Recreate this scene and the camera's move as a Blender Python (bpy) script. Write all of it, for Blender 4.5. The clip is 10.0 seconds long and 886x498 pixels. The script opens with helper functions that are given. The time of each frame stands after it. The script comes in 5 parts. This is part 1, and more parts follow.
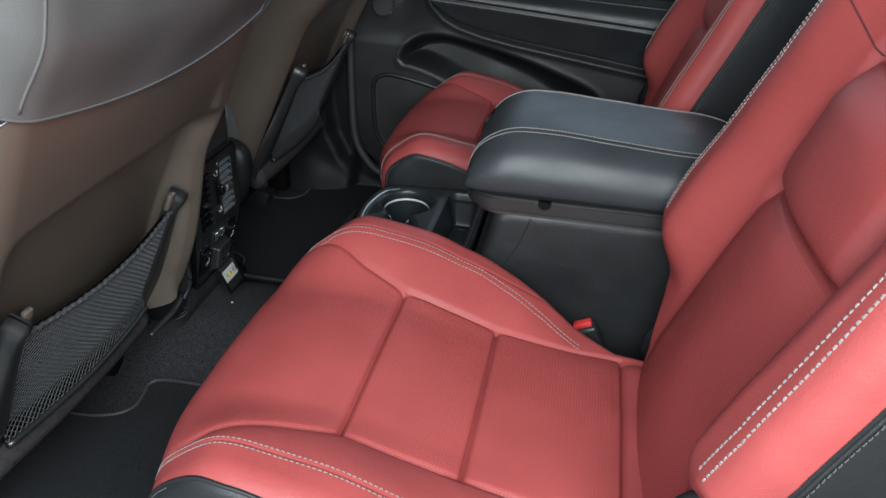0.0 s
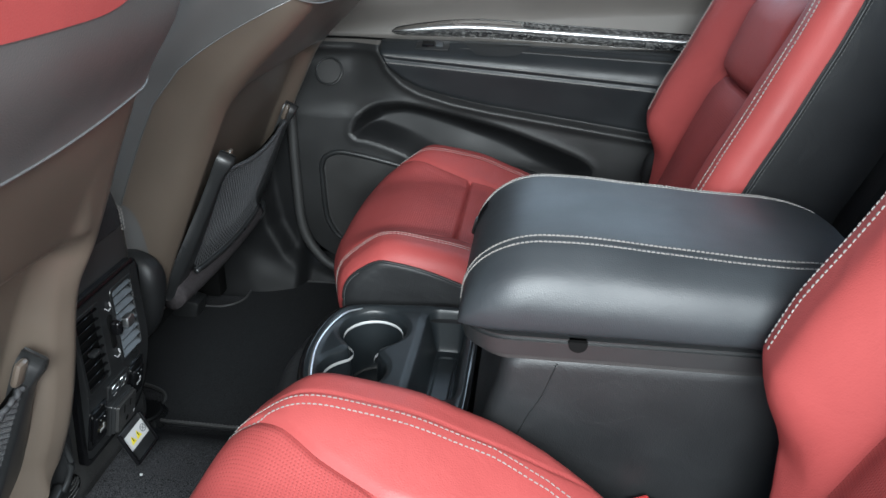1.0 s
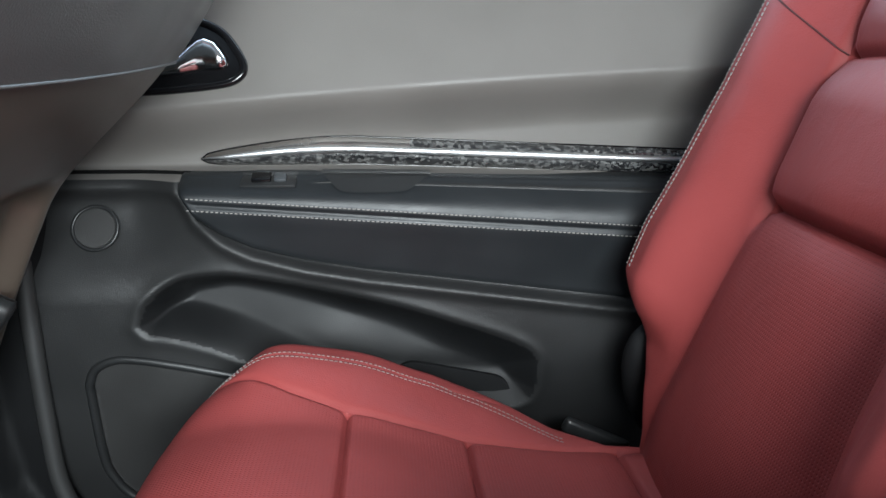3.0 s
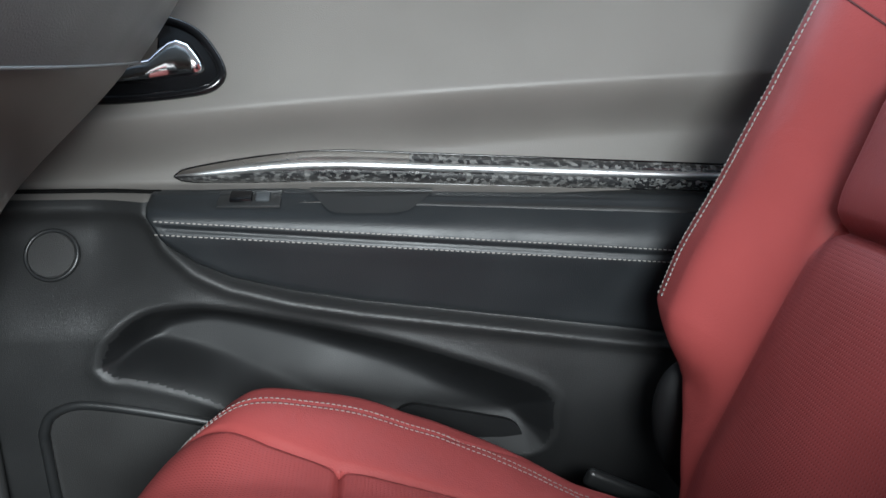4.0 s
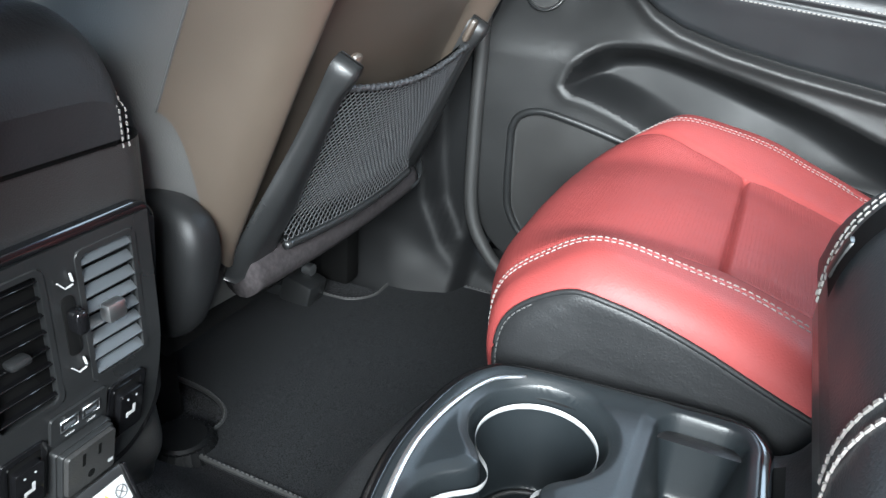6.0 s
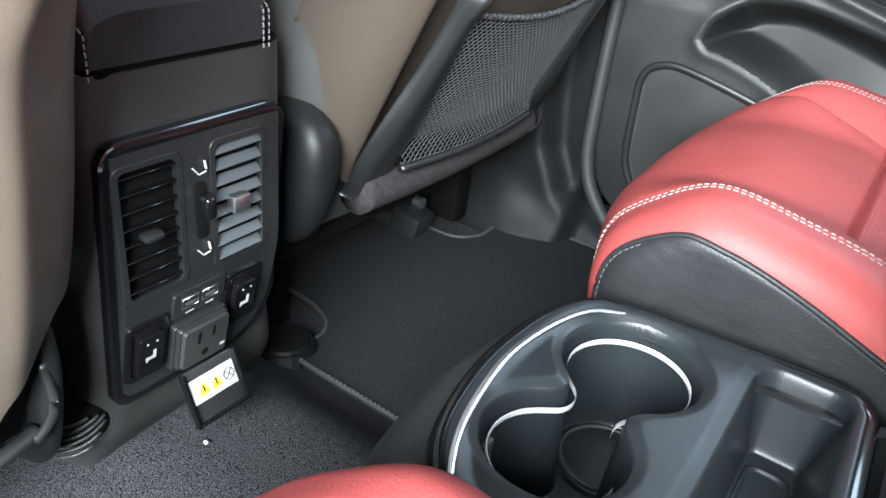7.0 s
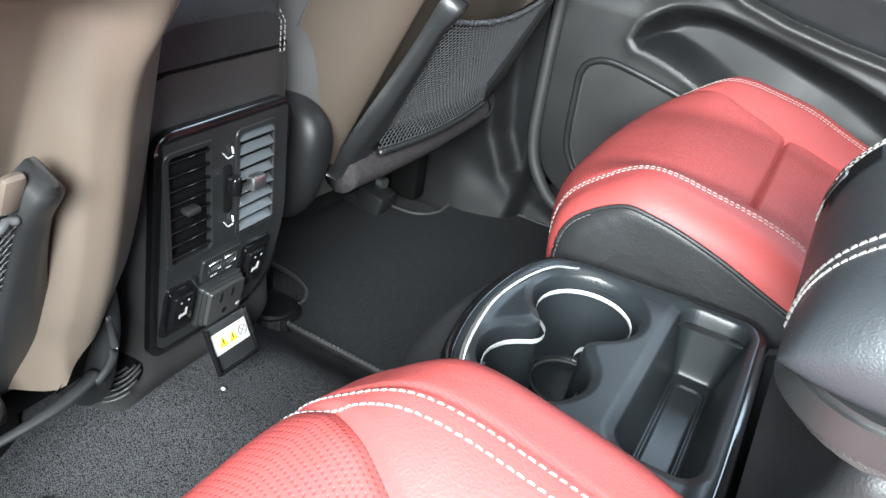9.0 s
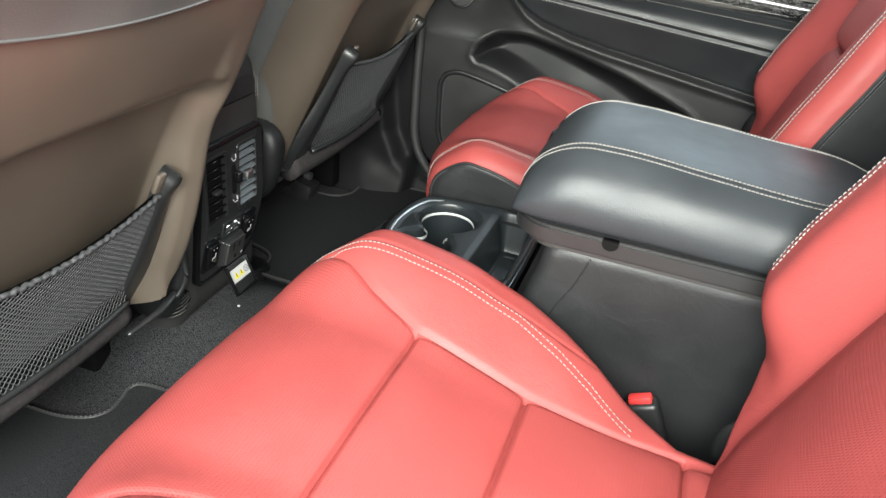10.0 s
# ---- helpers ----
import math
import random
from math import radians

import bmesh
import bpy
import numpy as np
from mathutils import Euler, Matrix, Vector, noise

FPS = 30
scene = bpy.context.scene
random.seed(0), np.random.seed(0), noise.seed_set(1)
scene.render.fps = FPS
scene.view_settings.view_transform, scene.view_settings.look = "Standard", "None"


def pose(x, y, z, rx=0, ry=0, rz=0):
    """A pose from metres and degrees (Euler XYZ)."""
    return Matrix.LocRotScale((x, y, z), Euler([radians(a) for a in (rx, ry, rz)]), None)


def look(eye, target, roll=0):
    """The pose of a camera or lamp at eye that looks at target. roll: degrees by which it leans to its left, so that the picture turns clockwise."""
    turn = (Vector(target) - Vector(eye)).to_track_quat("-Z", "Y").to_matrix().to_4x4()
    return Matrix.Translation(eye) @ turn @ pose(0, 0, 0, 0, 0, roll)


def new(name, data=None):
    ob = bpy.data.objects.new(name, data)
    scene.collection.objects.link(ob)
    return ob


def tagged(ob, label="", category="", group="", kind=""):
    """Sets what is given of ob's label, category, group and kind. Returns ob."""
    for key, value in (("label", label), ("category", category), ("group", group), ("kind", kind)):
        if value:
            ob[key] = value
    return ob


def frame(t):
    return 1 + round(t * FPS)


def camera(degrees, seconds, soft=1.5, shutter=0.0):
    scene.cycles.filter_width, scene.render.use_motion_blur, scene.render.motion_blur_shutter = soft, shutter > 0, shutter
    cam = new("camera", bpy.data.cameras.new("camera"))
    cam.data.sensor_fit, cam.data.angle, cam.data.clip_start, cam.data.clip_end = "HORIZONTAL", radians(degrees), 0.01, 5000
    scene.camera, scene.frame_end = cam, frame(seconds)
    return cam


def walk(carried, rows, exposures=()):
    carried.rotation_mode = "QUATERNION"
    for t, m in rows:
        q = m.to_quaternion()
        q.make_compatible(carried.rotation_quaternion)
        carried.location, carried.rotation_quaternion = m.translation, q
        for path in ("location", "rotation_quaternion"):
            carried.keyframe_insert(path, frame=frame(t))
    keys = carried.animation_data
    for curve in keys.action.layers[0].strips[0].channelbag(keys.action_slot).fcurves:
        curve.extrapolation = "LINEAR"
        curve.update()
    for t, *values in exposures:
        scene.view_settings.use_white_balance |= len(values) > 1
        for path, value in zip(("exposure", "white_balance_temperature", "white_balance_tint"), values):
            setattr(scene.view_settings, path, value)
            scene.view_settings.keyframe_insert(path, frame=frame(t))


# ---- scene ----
import functools

cam = camera(62.0, 10.0)
PATH = [
    (0, (0.283, -0.987, 0.803), (-0.037, 0.72, -0.188), 2.2),
    (0.5, (0.238, -0.904, 0.775), (-0.054, 0.841, -0.158), 1.4),
    (1, (0.2, -0.691, 0.741), (-0.02, 1.106, -0.11), 0.6),
    (1.5, (0.171, -0.536, 0.722), (0.06, 1.303, -0.055), 0.5),
    (2, (0.148, -0.378, 0.685), (0.147, 1.499, -0.007), 0.4),
    (2.5, (0.138, -0.275, 0.671), (0.208, 1.62, 0.038), 0.3),
    (3, (0.149, -0.143, 0.657), (0.277, 1.775, 0.103), 0.1),
    (3.2, (0.142, -0.102, 0.652), (0.303, 1.821, 0.125), 0.0),
    (4.5, (0.143, -0.043, 0.629), (0.261, 1.893, 0.14), 0.3),
    (5, (0.133, -0.21, 0.651), (-0.004, 1.694, 0.012), 1.4),
    (5.5, (0.117, -0.303, 0.602), (-0.313, 1.5, -0.160), 2.5),
    (6, (0.099, -0.282, 0.55), (-0.6, 1.379, -0.317), 4.3),
    (7.3, (0.106, -0.302, 0.53), (-0.821, 1.16, -0.473), 7.7),
    (7.5, (0.106, -0.304, 0.532), (-0.827, 1.149, -0.478), 8.1),
    (8, (0.1, -0.308, 0.533), (-0.82, 1.145, -0.489), 9.1),
    (8.5, (0.111, -0.322, 0.534), (-0.744, 1.169, -0.488), 9.9),
    (9, (0.12, -0.409, 0.572), (-0.618, 1.153, -0.437), 9.6),
    (9.5, (0.189, -0.583, 0.633), (-0.44, 1.034, -0.362), 8.0),
    (10, (0.284, -0.805, 0.731), (-0.223, 0.863, -0.249), 6.5),
]
EXPOSURES = [(0.0, 0.38, 5700, 2), (0.5, 0.92, 5700, 2), (1.0, 1.28, 5700, 2), (2.0, 1.8, 5700, 2), (3.0, 1.56, 5700, 2), (4.5, 1.68, 5700, 2), (5.0, 1.95, 5700, 2), (5.5, 2.48, 5700, 2), (6.0, 2.68, 5700, 2), (8.0, 2.8, 5700, 2), (8.5, 2.76, 5700, 2), (9.0, 2.8, 5800, 2), (9.5, 2.47, 6000, 1), (10.0, 1.78, 6300, 0)]
walk(cam, [(t, look(eye, target, roll)) for t, eye, target, roll in PATH], EXPOSURES)

# ---- world and sun ----
world = bpy.data.worlds.new("world")
scene.world = world
world.use_nodes = True
wn = world.node_tree
sky = wn.nodes.new("ShaderNodeTexSky")
sky.sky_type, sky.sun_disc = "NISHITA", False
sky.sun_elevation, sky.sun_rotation = radians(58), radians(-90)
wn.links.new(sky.outputs[0], wn.nodes["Background"].inputs[0])
wn.nodes["Background"].inputs[1].default_value = 0.11
sun_data = bpy.data.lights.new("sun", "SUN")
sun_data.energy, sun_data.angle, sun_data.color = 3.0, radians(0.5), (1.0, 0.93, 0.82)
sun = new("sun", sun_data)
sun.matrix_world = look((-2.8, 0.0, 4.5), (0, 0, 0))


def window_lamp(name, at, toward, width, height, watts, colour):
    """Area lamp out of view, standing in for sky light through an opening."""
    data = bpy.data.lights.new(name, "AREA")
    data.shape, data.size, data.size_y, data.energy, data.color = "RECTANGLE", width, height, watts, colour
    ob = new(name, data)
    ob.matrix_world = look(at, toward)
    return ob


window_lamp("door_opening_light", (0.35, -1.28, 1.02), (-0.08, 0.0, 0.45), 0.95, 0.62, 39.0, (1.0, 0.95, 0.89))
window_lamp("front_window_light", (-0.86, -0.82, 0.96), (-0.20, 0.40, 0.55), 0.62, 0.30, 3.5, (0.82, 0.92, 1.0))
# fill added at the unseen tail to brighten seat backs and console end
window_lamp("tail_window_light", (1.58, 0.0, 0.96), (0.0, 0.0, 0.60), 1.3, 0.36, 1.6, (1.0, 0.93, 0.84))
window_lamp("far_window_light", (0.30, 0.88, 0.98), (0.25, 0.0, 0.75), 1.0, 0.32, 2.3, (0.84, 0.93, 1.0))


# ---- materials ----
def node_mat(name, colour, rough=0.5, metal=0.0, grain=0.0, grain_scale=900.0, vary=0.12, vary_scale=9.0, uv=False,
             spec=0.5, kind="noise", coat=0.0, rough_vary=0.1, dent=0.0, spread=0.2):
    """A procedural surface: colour varied at two scales, fine relief, uneven gloss."""
    m = bpy.data.materials.new(name)
    m.use_nodes = True
    nt = m.node_tree
    bsdf = nt.nodes["Principled BSDF"]
    bsdf.inputs["Metallic"].default_value = metal
    bsdf.inputs["Specular IOR Level"].default_value = spec
    bsdf.inputs["Coat Weight"].default_value = coat
    tc = nt.nodes.new("ShaderNodeTexCoord")
    co = tc.outputs["UV"] if uv else tc.outputs["Object"]
    big = nt.nodes.new("ShaderNodeTexNoise")
    big.inputs["Scale"].default_value, big.inputs["Detail"].default_value = vary_scale, 5.0
    nt.links.new(co, big.inputs["Vector"])
    ramp = nt.nodes.new("ShaderNodeMapRange")
    ramp.inputs[1].default_value, ramp.inputs[2].default_value = 0.5 - spread, 0.5 + spread
    ramp.inputs[3].default_value, ramp.inputs[4].default_value = 1.0 - vary, 1.0 + vary
    nt.links.new(big.outputs["Fac"], ramp.inputs[0])
    mul = nt.nodes.new("ShaderNodeVectorMath")
    mul.operation = "SCALE"
    mul.inputs[0].default_value = colour
    nt.links.new(ramp.outputs[0], mul.inputs["Scale"])
    nt.links.new(mul.outputs[0], bsdf.inputs["Base Color"])
    rr = nt.nodes.new("ShaderNodeMapRange")
    rr.inputs[1].default_value, rr.inputs[2].default_value = 0.3, 0.7
    rr.inputs[3].default_value, rr.inputs[4].default_value = max(rough - rough_vary, 0.02), min(rough + rough_vary, 1.0)
    nt.links.new(big.outputs["Fac"], rr.inputs[0])
    nt.links.new(rr.outputs[0], bsdf.inputs["Roughness"])
    if grain > 0:
        if kind == "noise":
            fine = nt.nodes.new("ShaderNodeTexNoise")
            fine.inputs["Scale"].default_value, fine.inputs["Detail"].default_value = grain_scale, 3.0
            out = fine.outputs["Fac"]
        else:
            fine = nt.nodes.new("ShaderNodeTexVoronoi")
            fine.feature = "DISTANCE_TO_EDGE" if kind == "leather" else "F1"
            fine.inputs["Scale"].default_value = grain_scale
            out = fine.outputs["Distance"]
        nt.links.new(co, fine.inputs["Vector"])
        bump = nt.nodes.new("ShaderNodeBump")
        bump.inputs["Strength"].default_value, bump.inputs["Distance"].default_value = grain, 0.0006
        nt.links.new(out, bump.inputs["Height"])
        nt.links.new(bump.outputs[0], bsdf.inputs["Normal"])
        if dent > 0:
            add_dents(nt, co, bump, dent)
    return m


def add_dents(nt, co, bump, strength):
    """Soft creases under the fine grain, as in stretched leather."""
    soft = nt.nodes.new("ShaderNodeTexNoise")
    soft.inputs["Scale"].default_value, soft.inputs["Detail"].default_value, soft.inputs["Distortion"].default_value = 26.0, 4.0, 0.8
    nt.links.new(co, soft.inputs["Vector"])
    under = nt.nodes.new("ShaderNodeBump")
    under.inputs["Strength"].default_value, under.inputs["Distance"].default_value = strength, 0.004
    nt.links.new(soft.outputs["Fac"], under.inputs["Height"])
    nt.links.new(under.outputs[0], bump.inputs["Normal"])


def perforated(name, colour, rough):
    """Leather with rows of small punched holes, by the sheet's own length and width."""
    m = node_mat(name, colour, rough, grain=0.0, vary=0.08, uv=True, spec=0.19)
    nt = m.node_tree
    bsdf = nt.nodes["Principled BSDF"]
    tc = nt.nodes.new("ShaderNodeTexCoord")
    vor = nt.nodes.new("ShaderNodeTexVoronoi")
    vor.voronoi_dimensions, vor.feature = "2D", "F1"
    vor.inputs["Scale"].default_value, vor.inputs["Randomness"].default_value = 400.0, 0.0
    rot = nt.nodes.new("ShaderNodeMapping")
    rot.inputs["Scale"].default_value = (0.74, 1.0, 1.0)
    nt.links.new(tc.outputs["UV"], rot.inputs["Vector"])
    nt.links.new(rot.outputs[0], vor.inputs["Vector"])
    hole = nt.nodes.new("ShaderNodeMapRange")
    hole.inputs[1].default_value, hole.inputs[2].default_value = 0.12, 0.30
    nt.links.new(vor.outputs["Distance"], hole.inputs[0])
    old = bsdf.inputs["Base Color"].links[0].from_socket
    dark = nt.nodes.new("ShaderNodeMix")
    dark.data_type = "RGBA"
    dark.inputs[6].default_value = (colour[0] * 0.84, colour[1] * 0.81, colour[2] * 0.81, 1)
    nt.links.new(hole.outputs[0], dark.inputs[0])
    nt.links.new(old, dark.inputs[7])
    nt.links.new(dark.outputs[2], bsdf.inputs["Base Color"])
    bump = nt.nodes.new("ShaderNodeBump")
    bump.inputs["Strength"].default_value, bump.inputs["Distance"].default_value = 0.45, 0.0008
    rows = nt.nodes.new("ShaderNodeTexWave")
    rows.wave_type, rows.bands_direction = "BANDS", "X"
    rows.inputs["Scale"].default_value, rows.inputs["Distortion"].default_value, rows.inputs["Detail"].default_value = 222.0 / 20 * 3.14159, 0.6, 1.0
    nt.links.new(tc.outputs["UV"], rows.inputs["Vector"])
    both = nt.nodes.new("ShaderNodeMath")
    both.operation = "MULTIPLY_ADD"
    both.inputs[1].default_value = 0.06
    nt.links.new(rows.outputs["Fac"], both.inputs[0])
    nt.links.new(hole.outputs[0], both.inputs[2])
    nt.links.new(both.outputs[0], bump.inputs["Height"])
    nt.links.new(bump.outputs[0], bsdf.inputs["Normal"])
    add_dents(nt, tc.outputs["UV"], bump, 0.22)
    return m


def forged_carbon(name):
    """Chopped carbon flakes under a clear coat."""
    m = node_mat(name, (0.05, 0.05, 0.05), 0.25, coat=1.0)
    nt = m.node_tree
    bsdf = nt.nodes["Principled BSDF"]
    tc = nt.nodes.new("ShaderNodeTexCoord")
    stretch = nt.nodes.new("ShaderNodeMapping")
    stretch.inputs["Scale"].default_value = (230, 230, 330)
    warp = nt.nodes.new("ShaderNodeTexNoise")
    warp.inputs["Scale"].default_value = 260
    nt.links.new(tc.outputs["Object"], warp.inputs["Vector"])
    add = nt.nodes.new("ShaderNodeVectorMath")
    add.operation = "MULTIPLY_ADD"
    add.inputs[1].default_value = (0.006, 0.006, 0.006)
    nt.links.new(warp.outputs["Color"], add.inputs[0])
    nt.links.new(tc.outputs["Object"], add.inputs[2])
    nt.links.new(add.outputs[0], stretch.inputs["Vector"])
    vor = nt.nodes.new("ShaderNodeTexVoronoi")
    vor.inputs["Scale"].default_value = 1.0
    nt.links.new(stretch.outputs[0], vor.inputs["Vector"])
    sep = nt.nodes.new("ShaderNodeSeparateColor")
    nt.links.new(vor.outputs["Color"], sep.inputs[0])
    ramp = nt.nodes.new("ShaderNodeValToRGB")
    ramp.color_ramp.elements[0].position, ramp.color_ramp.elements[0].color = 0.50, (0.012, 0.012, 0.013, 1)
    ramp.color_ramp.elements[1].position, ramp.color_ramp.elements[1].color = 1.0, (0.13, 0.13, 0.127, 1)
    nt.links.new(sep.outputs[0], ramp.inputs[0])
    nt.links.new(ramp.outputs[0], bsdf.inputs["Base Color"])
    return m


RED = (0.222, 0.042, 0.040)
red_leather = node_mat("red_leather", RED, 0.53, spec=0.21, grain=0.35, grain_scale=420, kind="leather", vary=0.10, dent=0.25)
red_seam = node_mat("dark_red_seam", (0.06, 0.012, 0.012), 0.7, vary=0.1)
red_perforated = perforated("red_perforated_leather", RED, 0.52)
black_leather = node_mat("black_leather", (0.011, 0.0114, 0.0122), 0.50, spec=0.32, grain=0.35, grain_scale=420, kind="leather", vary=0.15, dent=0.3)
# bluer, lighter black leather: sky reflected by the armrest is put into the colour
sky_tint_leather = node_mat("sky_tint_black_leather", (0.020, 0.023, 0.026), 0.50, spec=0.40, grain=0.3, grain_scale=520, kind="leather", vary=0.12, dent=0.15)
door_leather = node_mat("black_door_vinyl", (0.0105, 0.012, 0.0135), 0.42, spec=0.4, grain=0.4, grain_scale=600, kind="leather", vary=0.12)
black_plastic = node_mat("black_grained_plastic", (0.021, 0.0207, 0.0205), 0.43, grain=0.6, grain_scale=620, kind="leather", vary=0.12)
smooth_plastic = node_mat("black_smooth_plastic", (0.013, 0.0135, 0.014), 0.36, grain=0.12, grain_scale=900, vary=0.15)
# brown base colour carries warm door light that the black seat shells reflect
shell_plastic = node_mat("black_satin_plastic", (0.066, 0.053, 0.042), 0.32, spec=0.9, grain=0.2, grain_scale=900, vary=0.12, rough_vary=0.03)
# black cup plastic, its blue tint painted in for the sky sheen on top
cup_plastic = node_mat("sky_tint_cup_plastic", (0.0095, 0.0118, 0.0135), 0.41, spec=0.36, grain=0.15, grain_scale=900, vary=0.15)
# dark panel, its grey lifted to hold part of the window light on it
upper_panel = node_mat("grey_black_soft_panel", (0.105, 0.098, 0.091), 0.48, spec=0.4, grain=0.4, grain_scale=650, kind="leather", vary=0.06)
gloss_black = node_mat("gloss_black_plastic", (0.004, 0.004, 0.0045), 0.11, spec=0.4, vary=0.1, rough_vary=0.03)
# near black for dark parts, and painted shade inside wells, slots and hollows
dark_void = node_mat("matt_near_black", (0.004, 0.004, 0.004), 0.85, spec=0.06)
carpet_mat = node_mat("black_loop_carpet", (0.023, 0.023, 0.0245), 0.95, grain=1.0, grain_scale=900, vary=1.0, vary_scale=950, spec=0.1, spread=0.09)
mat_pile = node_mat("black_velour_mat", (0.015, 0.0155, 0.0165), 0.95, grain=1.0, grain_scale=1100, vary=0.75, vary_scale=1000, spec=0.1, spread=0.13)
fuzzy = node_mat("dark_felt", (0.027, 0.024, 0.025), 0.95, grain=1.0, grain_scale=700, vary=0.3, vary_scale=200, spec=0.1)
chrome = node_mat("chrome", (0.75, 0.75, 0.75), 0.10, metal=1.0, vary=0.03, rough_vary=0.04)
satin_silver = node_mat("satin_silver", (0.70, 0.71, 0.72), 0.36, metal=1.0, vary=0.04)
thread = node_mat("pale_grey_thread", (0.185, 0.175, 0.165), 0.7, vary=0.15, vary_scale=300)
thread_dark = node_mat("grey_thread", (0.045, 0.045, 0.045), 0.8, vary=0.15, vary_scale=300)
mat_thread = node_mat("mat_binding_thread", (0.065, 0.065, 0.065), 0.8, vary=0.15, vary_scale=300)
strip_metal = node_mat("satin_dark_metal", (0.42, 0.40, 0.38), 0.24, metal=1.0, vary=0.05)
# lighter copy of the black leather, with the light on the front seats in its colour
lit_leather = node_mat("lit_black_leather", (0.062, 0.061, 0.060), 0.39, spec=0.9, grain=0.35, grain_scale=450, kind="leather", vary=0.12)
sill_plastic = node_mat("matt_black_sill_plastic", (0.006, 0.0062, 0.0066), 0.52, grain=0.3, grain_scale=700, kind="leather", vary=0.12, spec=0.15)
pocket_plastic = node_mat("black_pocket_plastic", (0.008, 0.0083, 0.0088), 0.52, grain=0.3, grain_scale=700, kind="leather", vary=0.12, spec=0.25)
door_plastic = node_mat("warm_black_grained_plastic", (0.0145, 0.0147, 0.015), 0.42, spec=0.38, grain=0.6, grain_scale=700, kind="leather", vary=0.10)
net_cord = node_mat("black_net_cord", (0.034, 0.035, 0.037), 0.5, vary=0.2, vary_scale=200)
rubber = node_mat("black_rubber", (0.02, 0.02, 0.02), 0.6, grain=0.2, vary=0.1)
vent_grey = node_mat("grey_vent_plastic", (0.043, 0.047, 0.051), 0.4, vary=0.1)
white_paint = node_mat("white_print", (0.36, 0.36, 0.36), 0.5, vary=0.05)
yellow_paint = node_mat("yellow_print", (0.50, 0.42, 0.02), 0.5, vary=0.05)
buckle_red = node_mat("red_buckle_plastic", (0.48, 0.035, 0.035), 0.35, vary=0.05)
carbon = forged_carbon("forged_carbon")
ring_mat = node_mat("pale_ring_plastic", (0.33, 0.335, 0.34), 0.35, vary=0.05)
concrete = node_mat("pale_concrete", (0.34, 0.31, 0.28), 0.9, grain=0.6, grain_scale=60, vary=0.15, vary_scale=1.5)
headliner = node_mat("grey_headliner", (0.20, 0.20, 0.20), 0.95, grain=0.4, grain_scale=500, vary=0.05)


# ---- mesh helpers ----
def smooth(a, b, x):
    t = min(max((x - a) / (b - a), 0.0), 1.0)
    return t * t * (3 - 2 * t)


def along(x, xs, ys):
    """Value at x on a short line of points with rising xs."""
    if x <= xs[0]:
        return ys[0]
    for k in range(1, len(xs)):
        if x <= xs[k]:
            return ys[k - 1] + (ys[k] - ys[k - 1]) * (x - xs[k - 1]) / (xs[k] - xs[k - 1])
    return ys[-1]


def bell(d, w):
    return math.exp(-(d / w) ** 2)


def link_mesh(name, verts, faces, material, parent=None, label="", soft=True, uvs=None):
    me = bpy.data.meshes.new(name)
    me.from_pydata([tuple(v) for v in verts], [], faces)
    me.materials.append(material)
    if soft:
        me.polygons.foreach_set("use_smooth", [True] * len(me.polygons))
    if uvs is not None:
        layer = me.uv_layers.new(name="sheet")
        for loop in me.loops:
            layer.data[loop.index].uv = uvs[loop.vertex_index]
    me.update()
    ob = new(name, me)
    if parent is not None:
        ob.parent = parent
    return tagged(ob, label=label)


def part(name, bm, material, parent=None, label="", soft=True):
    bmesh.ops.recalc_face_normals(bm, faces=bm.faces[:])
    me = bpy.data.meshes.new(name)
    bm.to_mesh(me)
    bm.free()
    me.materials.append(material)
    if soft:
        me.polygons.foreach_set("use_smooth", [True] * len(me.polygons))
        me.set_sharp_from_angle(angle=radians(40))
    ob = new(name, me)
    if parent is not None:
        ob.parent = parent
    return tagged(ob, label=label)


def thing(name, label, category, at=(0, 0, 0), group="", kind=""):
    ob = new(name)
    ob.location = at
    ob.empty_display_size = 0.05
    return tagged(ob, label=label, category=category, group=group, kind=kind)


def sheet(name, f, u0, u1, nu, v0, v1, nv, material, parent=None, label="", flip=False, wide=1.0):
    """A smooth sheet of f(u, v) with its lengths as UV."""
    verts, uvs = [], []
    for i in range(nu + 1):
        for j in range(nv + 1):
            u, v = u0 + (u1 - u0) * i / nu, v0 + (v1 - v0) * j / nv
            verts.append(f(u, v))
            uvs.append((u, v * wide))
    faces = []
    for i in range(nu):
        for j in range(nv):
            a = i * (nv + 1) + j
            q = (a, a + 1, a + nv + 2, a + nv + 1)
            faces.append(q[::-1] if flip else q)
    return link_mesh(name, verts, faces, material, parent, label, uvs=uvs)


def box_bm(size, at=(0, 0, 0), bevel=0.003, segs=2, turn=None):
    bm = bmesh.new()
    bmesh.ops.create_cube(bm, size=1.0)
    bmesh.ops.scale(bm, vec=size, verts=bm.verts[:])
    if bevel:
        bmesh.ops.bevel(bm, geom=bm.edges[:], offset=bevel, segments=segs, affect="EDGES", profile=0.5)
    m = Matrix.Translation(at)
    if turn is not None:
        m = m @ turn
    bmesh.ops.transform(bm, matrix=m, verts=bm.verts[:])
    return bm


